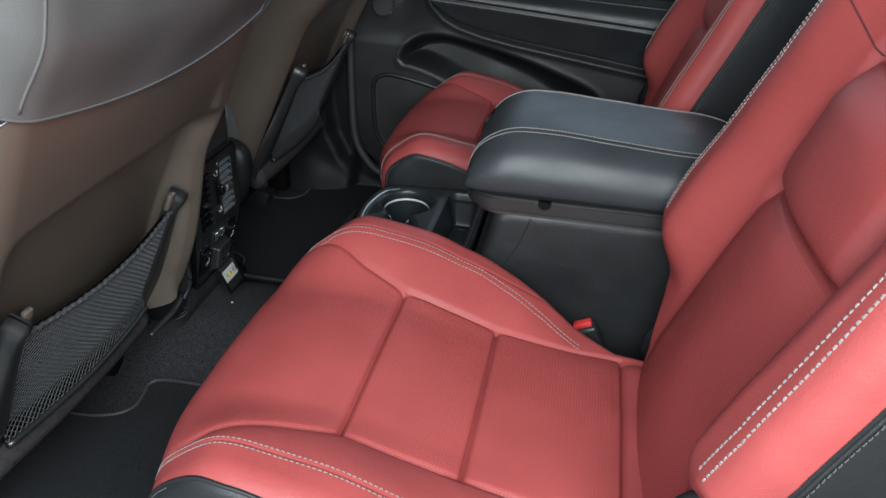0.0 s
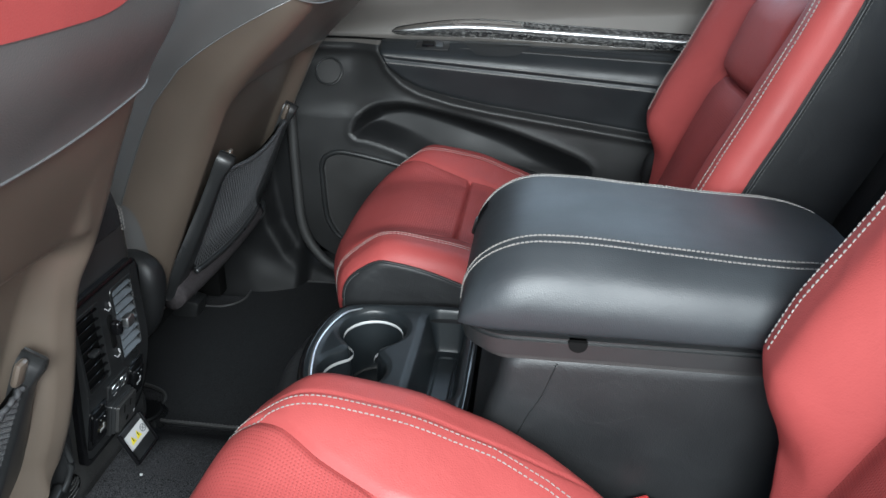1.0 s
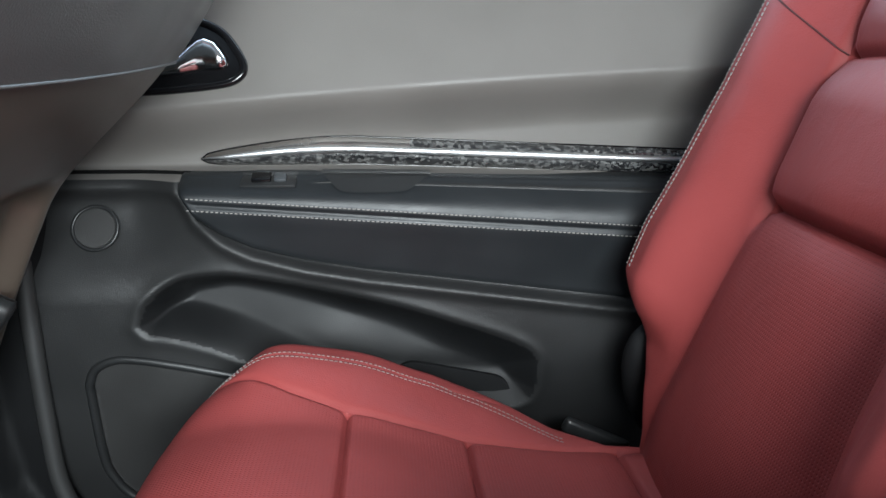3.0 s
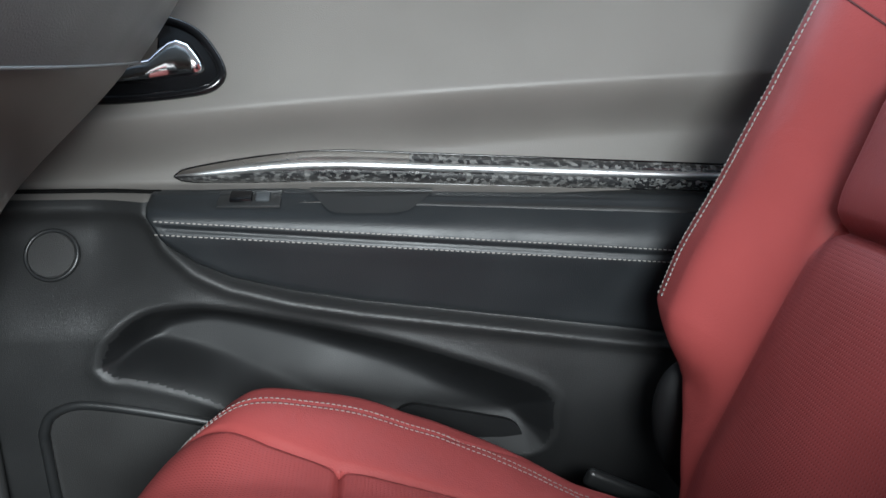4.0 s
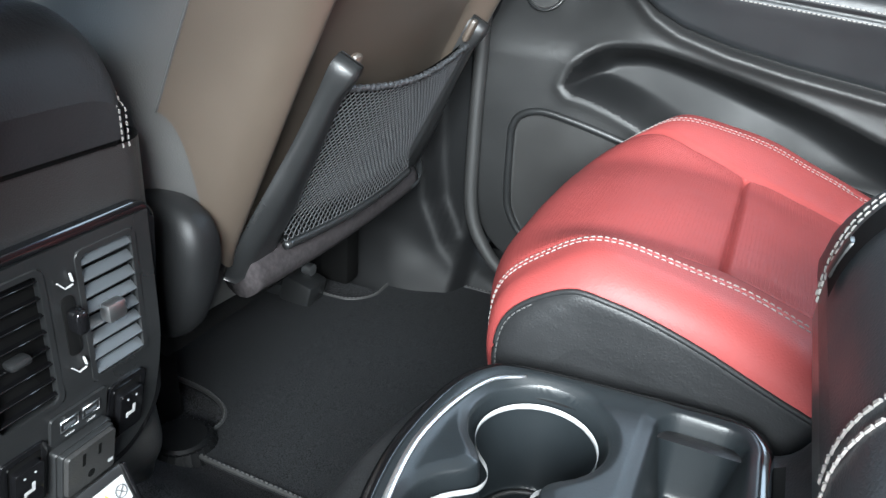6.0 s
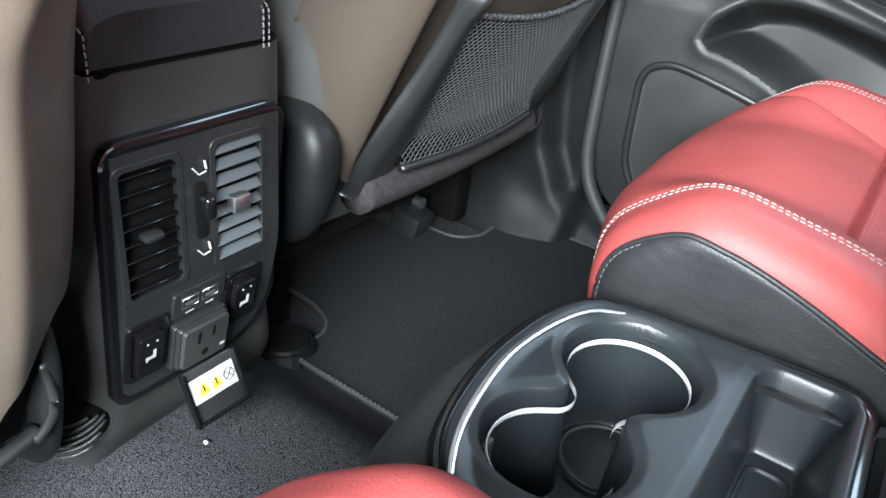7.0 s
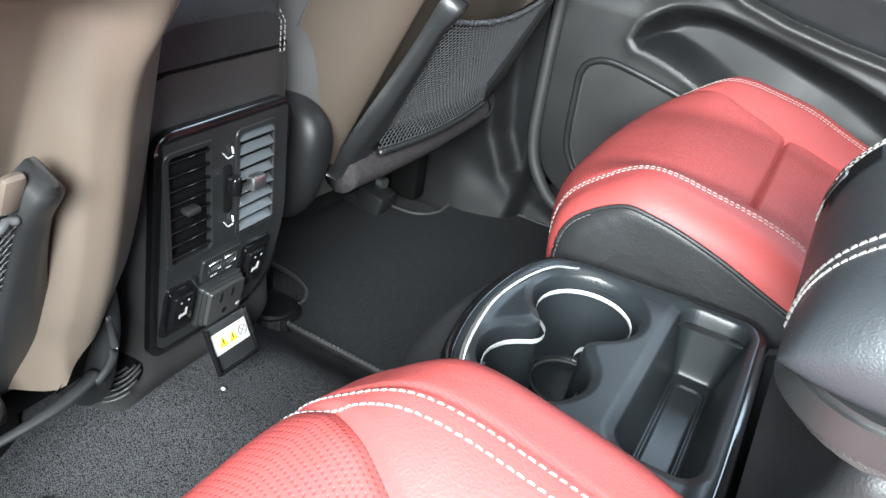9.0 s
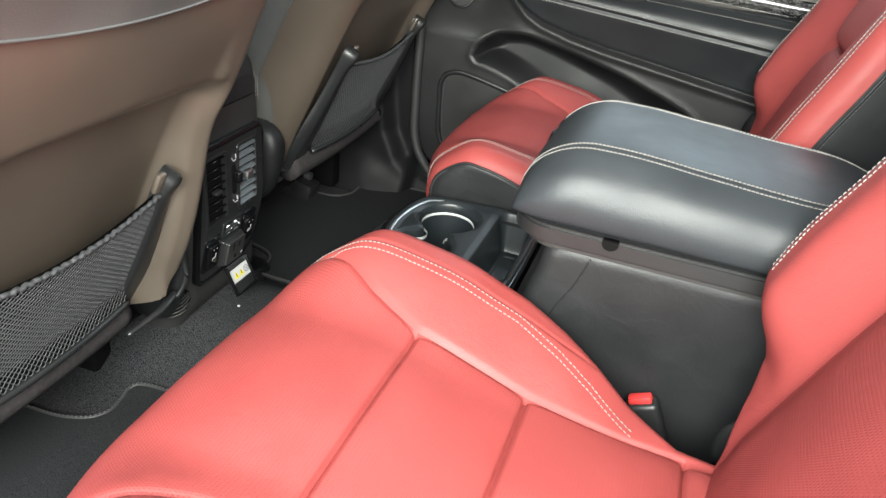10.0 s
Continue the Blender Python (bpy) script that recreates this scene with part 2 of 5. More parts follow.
def tube_mesh(points, radius, sides=8, closed=False, flat=1.0):
    """Vertices and faces of a round bar along points; radius a number or one for each point."""
    pts = [Vector(p) for p in points]
    n = len(pts)
    verts, faces = [], []
    up = Vector((0, 0, 1))
    for i, p in enumerate(pts):
        a = pts[(i - 1) % n] if closed or i > 0 else p
        b = pts[(i + 1) % n] if closed or i < n - 1 else p
        d = (b - a).normalized()
        side = d.cross(up)
        if side.length < 0.05:
            side = d.cross(Vector((1, 0, 0)))
        side.normalize()
        top = side.cross(d).normalized()
        r = radius[i] if isinstance(radius, (list, tuple)) else radius
        for k in range(sides):
            w = 2 * math.pi * k / sides
            verts.append(p + side * (math.cos(w) * r) + top * (math.sin(w) * r * flat))
    for i in range(n if closed else n - 1):
        for k in range(sides):
            a, b = i * sides + k, i * sides + (k + 1) % sides
            c, d = ((i + 1) % n) * sides + (k + 1) % sides, ((i + 1) % n) * sides + k
            faces.append((a, b, c, d))
    if not closed:
        faces.append(tuple(range(sides))[::-1])
        faces.append(tuple(range((n - 1) * sides, n * sides)))
    return verts, faces


def tube(name, points, radius, material, parent=None, label="", sides=8, closed=False, flat=1.0):
    v, f = tube_mesh(points, radius, sides, closed, flat)
    return link_mesh(name, v, f, material, parent, label)


def curve_points(pts, n):
    """A smooth line (Catmull-Rom) of n points through pts."""
    pts = [Vector(p) for p in pts]
    ext = [2 * pts[0] - pts[1], *pts, 2 * pts[-1] - pts[-2]]
    out = []
    for i in range(n):
        t = (len(pts) - 1) * i / (n - 1)
        k = min(int(t), len(pts) - 2)
        t -= k
        p0, p1, p2, p3 = ext[k:k + 4]
        out.append(0.5 * ((2 * p1) + (p2 - p0) * t + (2 * p0 - 5 * p1 + 4 * p2 - p3) * t * t + (3 * p1 - p0 - 3 * p2 + p3) * t ** 3))
    return out


def even_points(pts, step):
    """Points at even steps along a line, with its directions."""
    pts = [Vector(p) for p in pts]
    out, left = [], 0.0
    for a, b in zip(pts, pts[1:]):
        d = (b - a).length
        if d < 1e-9:
            continue
        w = (b - a) / d
        s = left
        while s < d:
            out.append((a + w * s, w))
            s += step
        left = s - d
    return out


def stitches(name, line, normal_of, material, parent, pitch=0.0050, length=0.0041, width=0.0012, height=0.0009, label=""):
    """A row of separate thread stitches along a line; normal_of(point) is the way out of the leather."""
    verts, faces = [], []
    rng = random.Random(7)
    for p, d in even_points(line, pitch):
        n = Vector(normal_of(p)).normalized()
        s = d.cross(n).normalized()
        dd = (d + s * rng.uniform(-0.10, 0.10)).normalized()
        base = len(verts)
        h = length / 2 * rng.uniform(0.9, 1.08)
        for e, w, z in ((-1, -0.6, 0), (-1, 0.6, 0), (-0.6, 0.8, 1), (-0.6, -0.8, 1), (0.6, -0.8, 1), (0.6, 0.8, 1), (1, 0.6, 0), (1, -0.6, 0)):
            verts.append(p + dd * (e * h) + s * (w * width / 2) + n * (z * height - 0.0004 + 0.0002))
        faces += [tuple(base + k for k in q) for q in ((0, 1, 2, 3), (3, 2, 5, 4), (4, 5, 6, 7), (1, 6, 5, 2), (0, 3, 4, 7))]
    ob = link_mesh(name, verts, faces, material, parent, label, soft=False)
    return tagged(ob, kind="stuff")


def profile(points):
    """A line of 2D points as a function of its length, and the whole length."""
    fine = curve_points([(p[0], 0, p[1]) for p in points], 400)
    run = [0.0]
    for a, b in zip(fine, fine[1:]):
        run.append(run[-1] + (b - a).length)
    xs, zs = [p.x for p in fine], [p.z for p in fine]

    steps = 2400
    even = np.linspace(0, run[-1], steps + 1)
    ex, ez = np.interp(even, run, xs).tolist(), np.interp(even, run, zs).tolist()

    def at(u):
        k = min(max(u / run[-1], 0.0), 1.0) * steps
        i = min(int(k), steps - 1)
        k -= i
        return ex[i] + (ex[i + 1] - ex[i]) * k, ez[i] + (ez[i + 1] - ez[i]) * k

    def normal(u):
        a, b = at(max(u - 0.008, 0)), at(min(u + 0.008, run[-1]))
        dx, dz = b[0] - a[0], b[1] - a[1]
        k = math.hypot(dx, dz)
        return -dz / k, dx / k

    def find_x(x, start=0.0):
        best = min((i for i in range(len(run)) if run[i] >= start), key=lambda i: abs(xs[i] - x))
        return run[best]

    @functools.lru_cache(maxsize=None)
    def find_z(z):
        return run[min(range(len(run)), key=lambda i: abs(zs[i] - z))]
    return at, normal, run[-1], find_x, find_z


def normal_on(f, u, v, e=0.002):
    a = Vector(f(u + e, v)) - Vector(f(u - e, v))
    b = Vector(f(u, v + e)) - Vector(f(u, v - e))
    return a.cross(b).normalized()


def surface_line(f, uvs):
    """Points on a sheet along a line of its own coordinates, with their outward ways, for stitches."""
    pts = [Vector(f(u, v)) for u, v in uvs]
    nor = [normal_on(f, u, v) for u, v in uvs]

    def out(p):
        k = min(range(len(pts)), key=lambda i: (pts[i] - p).length_squared)
        return nor[k]
    return pts, out


# ---- second-row seat ----
cush_at, cush_n, CU, cush_x, cush_z = profile([(-0.036, 0.10), (-0.062, 0.16), (-0.076, 0.215), (-0.078, 0.255), (-0.064, 0.287), (-0.030, 0.304),
                                               (0.02, 0.311), (0.10, 0.306), (0.16, 0.290), (0.22, 0.274), (0.30, 0.262), (0.41, 0.254)])
U1, U2, U3 = cush_x(0.100, 0.2), cush_x(0.218, 0.2), cush_x(0.368, 0.2)
UN = cush_x(-0.050, 0.17)
CROWN_X, CROWN_Z = (-0.08, 0.0, 0.06, 0.15, 0.20, 0.25, 0.285, 0.31, 0.42), (0.034, 0.034, 0.029, 0.022, 0.018, 0.012, 0.005, 0.0, 0.0)


UF = cush_x(-0.056, 0.15)


def seam_at(x):
    """Half width of the middle panels, which spread towards the front edge."""
    return along(x, (-0.07, -0.035, 0.0, 0.04, 0.10, 0.22, 0.36), (0.178, 0.173, 0.160, 0.143, 0.125, 0.122, 0.126))


def cush_half(x):
    return along(x, (0.18, 0.23, 0.27, 0.31, 0.36, 0.41), (0.206, 0.197, 0.182, 0.158, 0.130, 0.128))


def cush_roll(x):
    return along(x, (0.22, 0.36), (0.030, 0.014))


def cushion(u, q):
    """Point of the cushion: u along its length from the lower front edge, q across and then down the side."""
    x, z = cush_at(u)
    nx, nz = cush_n(u)
    side = 1 if q >= 0 else -1
    a = abs(q)
    half, r, seam = cush_half(x), cush_roll(x), seam_at(x)
    if a <= half:
        y, drop = a, 0.0
    elif a <= half + r * math.pi / 2:
        w = (a - half) / r
        y, drop = half + r * math.sin(w), r * (1 - math.cos(w))
    else:
        y, drop = half + r, r + a - half - r * math.pi / 2
    crown = along(x, CROWN_X, CROWN_Z) * smooth(UN - 0.100, UN + 0.110, u)
    lift = crown * smooth(0.090, 0.194, a)
    # the front corners draw back in plan
    back = 0.036 * smooth(0.08, 0.235, a) ** 1.2 * smooth(0.06, -0.06, x)
    puff = 0.0
    if a < seam + 0.03:
        for c in (U1, U2, U3):
            if a < seam:
                puff -= 0.0065 * bell(u - c, 0.0026) + 0.0026 * bell(u - c, 0.013)
        k = smooth(-0.085, -0.02, x)
        puff -= (0.0038 * bell(a - seam, 0.0032) + 0.0016 * bell(a - seam, 0.012)) * k
        puff += 0.006 * math.cos(min(a / seam, 1) * math.pi / 2) * smooth(0.0, 0.12, u)
    puff -= 0.0016 * bell(a - 0.1865, 0.0014) * smooth(0.28, 0.25, x)
    wrinkle = 0.0012 * noise.noise(Vector((x * 14, q * 14, 3.1))) + 0.0010 * noise.noise(Vector((x * 70, q * 25, 1.1))) * smooth(0.30, 0.36, x)
    fuller = 0.003 * bell(x - 0.005, 0.05) * smooth(0.10, 0.19, a)
    off = lift + puff + wrinkle + fuller - drop
    return x + back + nx * off, side * y, z + nz * off


def arm_half(x):
    return cush_half(x) + cush_roll(x) * math.pi / 2


def flank_edge(u, cut=0.0):
    """Where the red leather of the roll ends and the black flank begins, round the side."""
    x = cush_at(u)[0]
    return cush_half(x) + cush_roll(x) * (0.80 + 0.46 * smooth(UF - 0.01, UF + 0.10, u) + 0.22 * smooth(UF + 0.10, UF + 0.19, u)) - cut


back_at, back_n, BU, back_x, back_z = profile([(0.374, 0.205), (0.390, 0.250), (0.408, 0.315), (0.442, 0.42), (0.483, 0.527), (0.526, 0.645), (0.560, 0.74),
                                               (0.592, 0.815), (0.640, 0.850), (0.690, 0.845)])
BZ1, BZ2 = back_z(0.514), back_z(0.645)


def back_seam(z):
    return along(z, (0.24, 0.30, 0.42, 0.53, 0.80), (0.128, 0.128, 0.112, 0.104, 0.100))


def back_half(z):
    return along(z, (0.24, 0.27, 0.30, 0.35, 0.385, 0.405, 0.45, 0.62, 0.82), (0.124, 0.132, 0.148, 0.178, 0.190, 0.213, 0.216, 0.203, 0.180))


def back_roll(z):
    return along(z, (0.26, 0.38), (0.014, 0.028))


def backrest(u, q):
    x, z = back_at(u)
    nx, nz = back_n(u)
    side = 1 if q >= 0 else -1
    a = abs(q)
    half, r, seam = back_half(z), back_roll(z), back_seam(z)
    if a <= half:
        y, drop = a, 0.0
    elif a <= half + r * math.pi / 2:
        w = (a - half) / r
        y, drop = half + r * math.sin(w), r * (1 - math.cos(w))
    else:
        y, drop = half + r, r + a - half - r * math.pi / 2
    lift = along(z, (0.25, 0.32, 0.350, 0.362, 0.376, 0.388, 0.402, 0.46, 0.60, 0.68, 0.82), (0.010, 0.006, 0.009, 0.017, 0.031, 0.040, 0.045, 0.044, 0.035, 0.034, 0.017)) * smooth(seam - 0.003, 0.19, a)
    puff = 0.0
    if a < seam + 0.03:
        if a < seam:
            for c in (BZ1, BZ2):
                puff -= 0.009 * bell(u - c, 0.0036) + 0.007 * bell(u - c, 0.018)
        puff -= 0.008 * bell(a - seam, 0.0036) * smooth(BZ1 - 0.03, BZ1, u) + 0.003 * bell(a - seam, 0.016)
        puff += 0.010 * math.cos(min(a / seam, 1) * math.pi / 2)
        puff += 0.009 * smooth(BZ1, BZ1 + 0.014, u) * (1 - smooth(BZ2 - 0.05, BZ2, u)) * smooth(seam, seam - 0.012, a)
    wrinkle = 0.0014 * noise.noise(Vector((z * 12, q * 12, 8.7)))
    off = lift + puff + wrinkle - drop
    return x + nx * off, side * y, z + nz * off


def rear_seat(outer):
    seat = thing("rear_seat", "red leather captain's seat with black sides and pale stitching", "car seat", group="second row seats")
    for a, b, n in ((0.02, U1, 150), (U1, U2, 80), (U2, U3, 90)):
        sheet("seat_panel", lambda u, v: cushion(u, v * seam_at(cush_at(u)[0])), a, b, n, -1, 1, 120, red_perforated, seat, "perforated red leather panel", flip=True, wide=0.14)
    sheet("seat_tail", cushion, U3, CU, 14, -0.150, 0.150, 60, red_leather, seat, "wrinkled red leather tail strip", flip=True)
    for s in (-1, 1):
        cut = 0.016 if s == outer < 0 else 0.0

        def bolster(u, v, s=s, cut=cut):
            x = cush_at(u)[0]
            lo, hi = seam_at(x), flank_edge(u, cut) + 0.003
            return cushion(u, s * (lo + (hi - lo) * v))
        sheet("seat_bolster", bolster, 0.02, U3, 140, 0.0, 1.0, 64, red_leather, seat, flip=s > 0, wide=0.1)
        # the black flank wraps the roll up to its piping, then hangs down the side
        def wrap(u, v, s=s, cut=cut):
            x = cush_at(u)[0]
            lo, hi = flank_edge(u, cut), arm_half(x) + 0.030
            q = lo + (hi - lo) * v
            a, c = Vector(cushion(u, s * q)), Vector(cushion(u, s * (q - 0.012)))
            w = min(max((q - cush_half(x)) / cush_roll(x), 0.0), 1.57)
            nx, nz = cush_n(u)
            k = 0.0016 * smooth(0.0, 0.12, v) + 0.0002
            return a + Vector((nx * math.cos(w), s * math.sin(w), nz * math.cos(w))) * k

        def flank(u, d, s=s):
            x, z = cush_at(u)
            top = cushion(u, s * (arm_half(x) + 0.006))
            return max(top[0], -0.006), top[1] + s * (0.0008 - 0.010 * d), top[2] + (0.08 - top[2]) * d
        sheet("flank", wrap, 0.02, CU, 130, 0.0, 1.0, 18, black_leather, seat, "black leather side panel", flip=s > 0)
        sheet("flank", flank, UF, CU, 90, 0.0, 1.0, 24, black_leather, seat, "black leather side panel", flip=s < 0)
        edge = [Vector(wrap(0.02 + (CU - 0.02) * i / 140, 0.04)) for i in range(141)]
        tube("piping", edge, 0.0021, black_leather, seat, sides=6)
        stitches("stitching", [Vector(wrap(0.02 + 0.20 * i / 60, 0.10)) for i in range(61)], lambda p, s=s: (-0.5, s, 0.2), thread_dark, seat, width=0.0011, height=0.0008)
        for off in ((0.1740, 0.1820) if s > 0 > outer else (0.1825, 0.1905)):
            pts, out = surface_line(cushion, [(0.045 + (cush_x(0.318, 0.2) - 0.045) * i / 160, s * off * cush_half(cush_at(0.045 + (cush_x(0.318, 0.2) - 0.045) * i / 160)[0]) / 0.206) for i in range(161)])
            stitches("stitching", pts, lambda p, o=out: -o(p) if o(p).z < -0.2 else o(p), thread, seat)
    sheet("seat_underside", lambda u, v: (-0.05 + 0.45 * u, v, 0.085), 0, 1, 4, -0.235, 0.235, 4, dark_void, seat, flip=True)
    for s in (-1, 1):
        part("seat_foot", box_bm((0.30, 0.05, 0.10), (0.18, s * 0.17, 0.05), 0.01), dark_void, seat)
    # backrest
    for a, b, n in ((0.0, BZ1, 120), (BZ1, BZ2, 70), (BZ2, BU, 80)):
        sheet("back_panel", lambda u, v: backrest(u, v * back_seam(back_at(u)[1])), a, b, n, -1, 1, 56, red_perforated if b == BZ1 else red_leather, seat, "red leather backrest panel", flip=True, wide=0.11)
    for s in (-1, 1):
        def wing(u, v, s=s):
            z = back_at(u)[1]
            lo, hi = back_seam(z), back_half(z) + back_roll(z) * 1.57 + 0.010
            return backrest(u, s * (lo + (hi - lo) * v))
        cross = [Vector(backrest(BZ2 + 0.050 * k / 20, s * (back_seam(0.645) + (back_half(0.68) + 0.012 - back_seam(0.645)) * k / 20))) for k in range(21)]
        tube("cross_seam", cross, 0.0009, red_seam, seat, "dark seam across the bolster", sides=5)
        sheet("back_bolster", wing, 0.0, BU, 160, 0.0, 1.0, 56, red_leather, seat, flip=s > 0, wide=0.1)

        def side(u, d, s=s):
            x, z = back_at(u)
            nx, nz = back_n(min(u, BZ2))
            p = backrest(u, s * (back_half(z) + back_roll(z) * 1.57 + 0.007))
            return p[0] - nx * d * 0.12, p[1] + s * (0.0008 - 0.02 * d * d), p[2] - nz * d * 0.12
        sheet("back_side", side, 0.0, BU, 110, 0.0, 1.0, 16, black_leather, seat, "black leather backrest side", flip=s < 0)
        rim = [Vector(side(BU * i / 140, 0.04)) for i in range(141)]
        tube("piping", rim, 0.002, black_leather, seat, sides=6)
        stitches("stitching", [p + Vector((0.003, s * 0.0006, 0)) for p in rim[10:]], lambda p, s=s: (0, s, 0), thread_dark, seat, width=0.0012)
        for off in (0.0, 0.011):
            us = [back_z(0.41) + (BU - 0.05 - back_z(0.41)) * i / 160 for i in range(161)]
            pts, out = surface_line(backrest, [(u, s * (back_half(back_at(u)[1]) + 0.008 - off)) for u in us])
            stitches("stitching", pts, lambda p, o=out: -o(p) if o(p).x > 0.2 else o(p), thread, seat, width=0.0018, height=0.0012)
    sheet("back_cover", lambda u, v: (back_at(u)[0] + 0.115, v, back_at(u)[1] - 0.03), 0.0, BU, 20, -0.25, 0.25, 8, black_leather, seat, flip=False)
    # hinge covers: a tall one on the door side, a slim one on the console side
    for s, size, at in ((outer, (0.046, 0.020, 0.080), (0.446, 0.212, 0.282)) if outer > 0 else (outer, (0.052, 0.024, 0.105), (0.432, 0.208, 0.300)), (-outer, (0.030, 0.010, 0.045), (0.425, 0.178, 0.235))):
        bm = bmesh.new()
        bmesh.ops.create_uvsphere(bm, u_segments=24, v_segments=14, radius=1.0)
        bmesh.ops.scale(bm, vec=size, verts=bm.verts[:])
        bmesh.ops.transform(bm, matrix=pose(at[0], s * at[1], at[2], 0, -18, 0), verts=bm.verts[:])
        part("recliner_cover", bm, sill_plastic, seat, "rounded black plastic hinge cover")
    part("recliner_lever", box_bm((0.085, 0.012, 0.020), (0.375, outer * 0.222, 0.215), 0.006, 3, pose(0, 0, 0, 0, 25, 0)), smooth_plastic, seat)
    return seat


SEAT_Y = 0.378
near_seat, far_seat = rear_seat(-1), rear_seat(1)
# the door side seat's bolster stands fuller towards the console
for child in near_seat.children_recursive:
    if child.name.split(".")[0] in ("seat_panel", "seat_bolster", "flank", "piping", "stitching"):
        for v in child.data.vertices:
            w = smooth(0.115, 0.185, v.co.y) * (1 - smooth(0.16, 0.40, v.co.x)) * smooth(0.12, 0.30, v.co.z)
            v.co += Vector((0, 0.009 * w, 0.013 * w))
near_seat.location, far_seat.location = (0, -SEAT_Y, 0), (0, SEAT_Y, 0)
tagged(near_seat, label="red leather captain's seat by the open door, black sides")


# ---- second-row console ----
def rear_console():
    con = thing("center_console", "black console between the second row seats, padded armrest", "console")
    top_at, top_n, TU, _, _ = profile([(-0.070, 0.03), (-0.066, 0.12), (-0.058, 0.20), (-0.046, 0.245), (-0.024, 0.262), (0.03, 0.265), (0.10, 0.265), (0.148, 0.268),
                                       (0.166, 0.285), (0.180, 0.33), (0.192, 0.366), (0.25, 0.372), (0.40, 0.372), (0.62, 0.372)])
    half, r = 0.104, 0.016

    def shape(u, q):
        x, z = top_at(u)
        nx, nz = top_n(u)
        s, a = (1 if q >= 0 else -1), abs(q)
        x -= 0.024 * (1 - (min(a, 0.118) / 0.118) ** 2) * smooth(0.04, -0.03, x)
        if a <= half:
            y, drop = a, 0.0
        elif a <= half + r * math.pi / 2:
            w = (a - half) / r
            y, drop = half + r * math.sin(w), r * (1 - math.cos(w))
        else:
            y, drop = half + r, r + a - half - r * math.pi / 2
        # hollow under the tray where it meets the cup holder
        lower = max(z - drop, 0.0)
        if drop > r:
            return x + nx * -r, s * y, max(z - r * max(nz, 0) - (drop - r), 0.0)
        return x - nx * drop, s * y, z - nz * drop
    # side skins and front as one shell; the cup insert sits on top of it
    sheet("body", shape, 0.0, 0.262, 50, -0.40, 0.40, 160, black_leather, con, flip=True)
    u_tray = 0.43
    for s in (-1, 1):
        sheet("side_skin", lambda u, q, s=s: shape(u, s * q), 0.262, TU, 120, 0.098, 0.47, 70, black_leather, con, "black grained side skin", flip=s > 0)
    sheet("riser", shape, u_tray, TU, 60, -0.10, 0.10, 30, black_leather, con, flip=True)
    # upright seam on each flank
    for s in (-1, 1):
        line = curve_points([(0.236, s * 0.1206, 0.362), (0.224, s * 0.1206, 0.325), (0.208, s * 0.1206, 0.29), (0.196, s * 0.1206, 0.24), (0.192, s * 0.1206, 0.12)], 30)
        tube("seam", line, 0.0010, black_leather, con, sides=5)
    return con


console = rear_console()


def rounded_outline(x0, x1, y0, y1, r, n=8, front_r=None):
    """A rounded rectangle in plan, anticlockwise from the far rear corner."""
    pts = []
    fr = front_r or r
    for cx, cy, a0, rr in ((x1 - r, y1 - r, 0, r), (x0 + fr, y1 - fr, 90, fr), (x0 + fr, y0 + fr, 180, fr), (x1 - r, y0 + r, 270, r)):
        for i in range(n + 1):
            w = radians(a0 + 90 * i / n)
            pts.append((cx + rr * math.cos(w), cy + rr * math.sin(w)))
    return pts


def inside(pts, x, y):
    c, n = False, len(pts)
    for i in range(n):
        x1, y1, x2, y2 = *pts[i], *pts[(i + 1) % n]
        if (y1 > y) != (y2 > y) and x < (x2 - x1) * (y - y1) / (y2 - y1) + x1:
            c = not c
    return c


def edge_distance(pts, X, Y):
    """Signed distance to a closed outline for arrays, negative inside."""
    P = np.array(pts, float)
    Q = np.roll(P, -1, axis=0)
    best = np.full(X.shape, 1e9)
    sign = np.ones(X.shape)
    for (ax, ay), (bx, by) in zip(P, Q):
        ex, ey = bx - ax, by - ay
        wx, wy = X - ax, Y - ay
        t = np.clip((wx * ex + wy * ey) / max(ex * ex + ey * ey, 1e-12), 0, 1)
        best = np.minimum(best, (wx - ex * t) ** 2 + (wy - ey * t) ** 2)
        c = ((ay > Y) != (by > Y)) & (X < (bx - ax) * (Y - ay) / (by - ay if by != ay else 1e-12) + ax)
        sign = np.where(c, -sign, sign)
    return np.sqrt(best) * sign


def np_smooth(a, b, x):
    t = np.clip((x - a) / (b - a), 0, 1)
    return t * t * (3 - 2 * t)


CUPS = ((0.024, 0.060, 0.0385), (0.018, -0.026, 0.036))
TRAY = rounded_outline(0.087, 0.136, -0.066, 0.112, 0.014)
RIM = [(p.x, p.y) for p in curve_points([(0.147, 0.085, 0), (0.145, 0.108, 0), (0.128, 0.122, 0), (0.065, 0.118, 0), (0.0, 0.111, 0), (-0.024, 0.099, 0), (-0.037, 0.066, 0), (-0.041, 0.010, 0),
                                         (-0.034, -0.040, 0), (-0.022, -0.072, 0), (0.0, -0.097, 0), (0.03, -0.108, 0), (0.10, -0.112, 0), (0.130, -0.112, 0), (0.146, -0.096, 0), (0.148, 0.0, 0), (0.147, 0.085, 0)], 120)[:-1]]


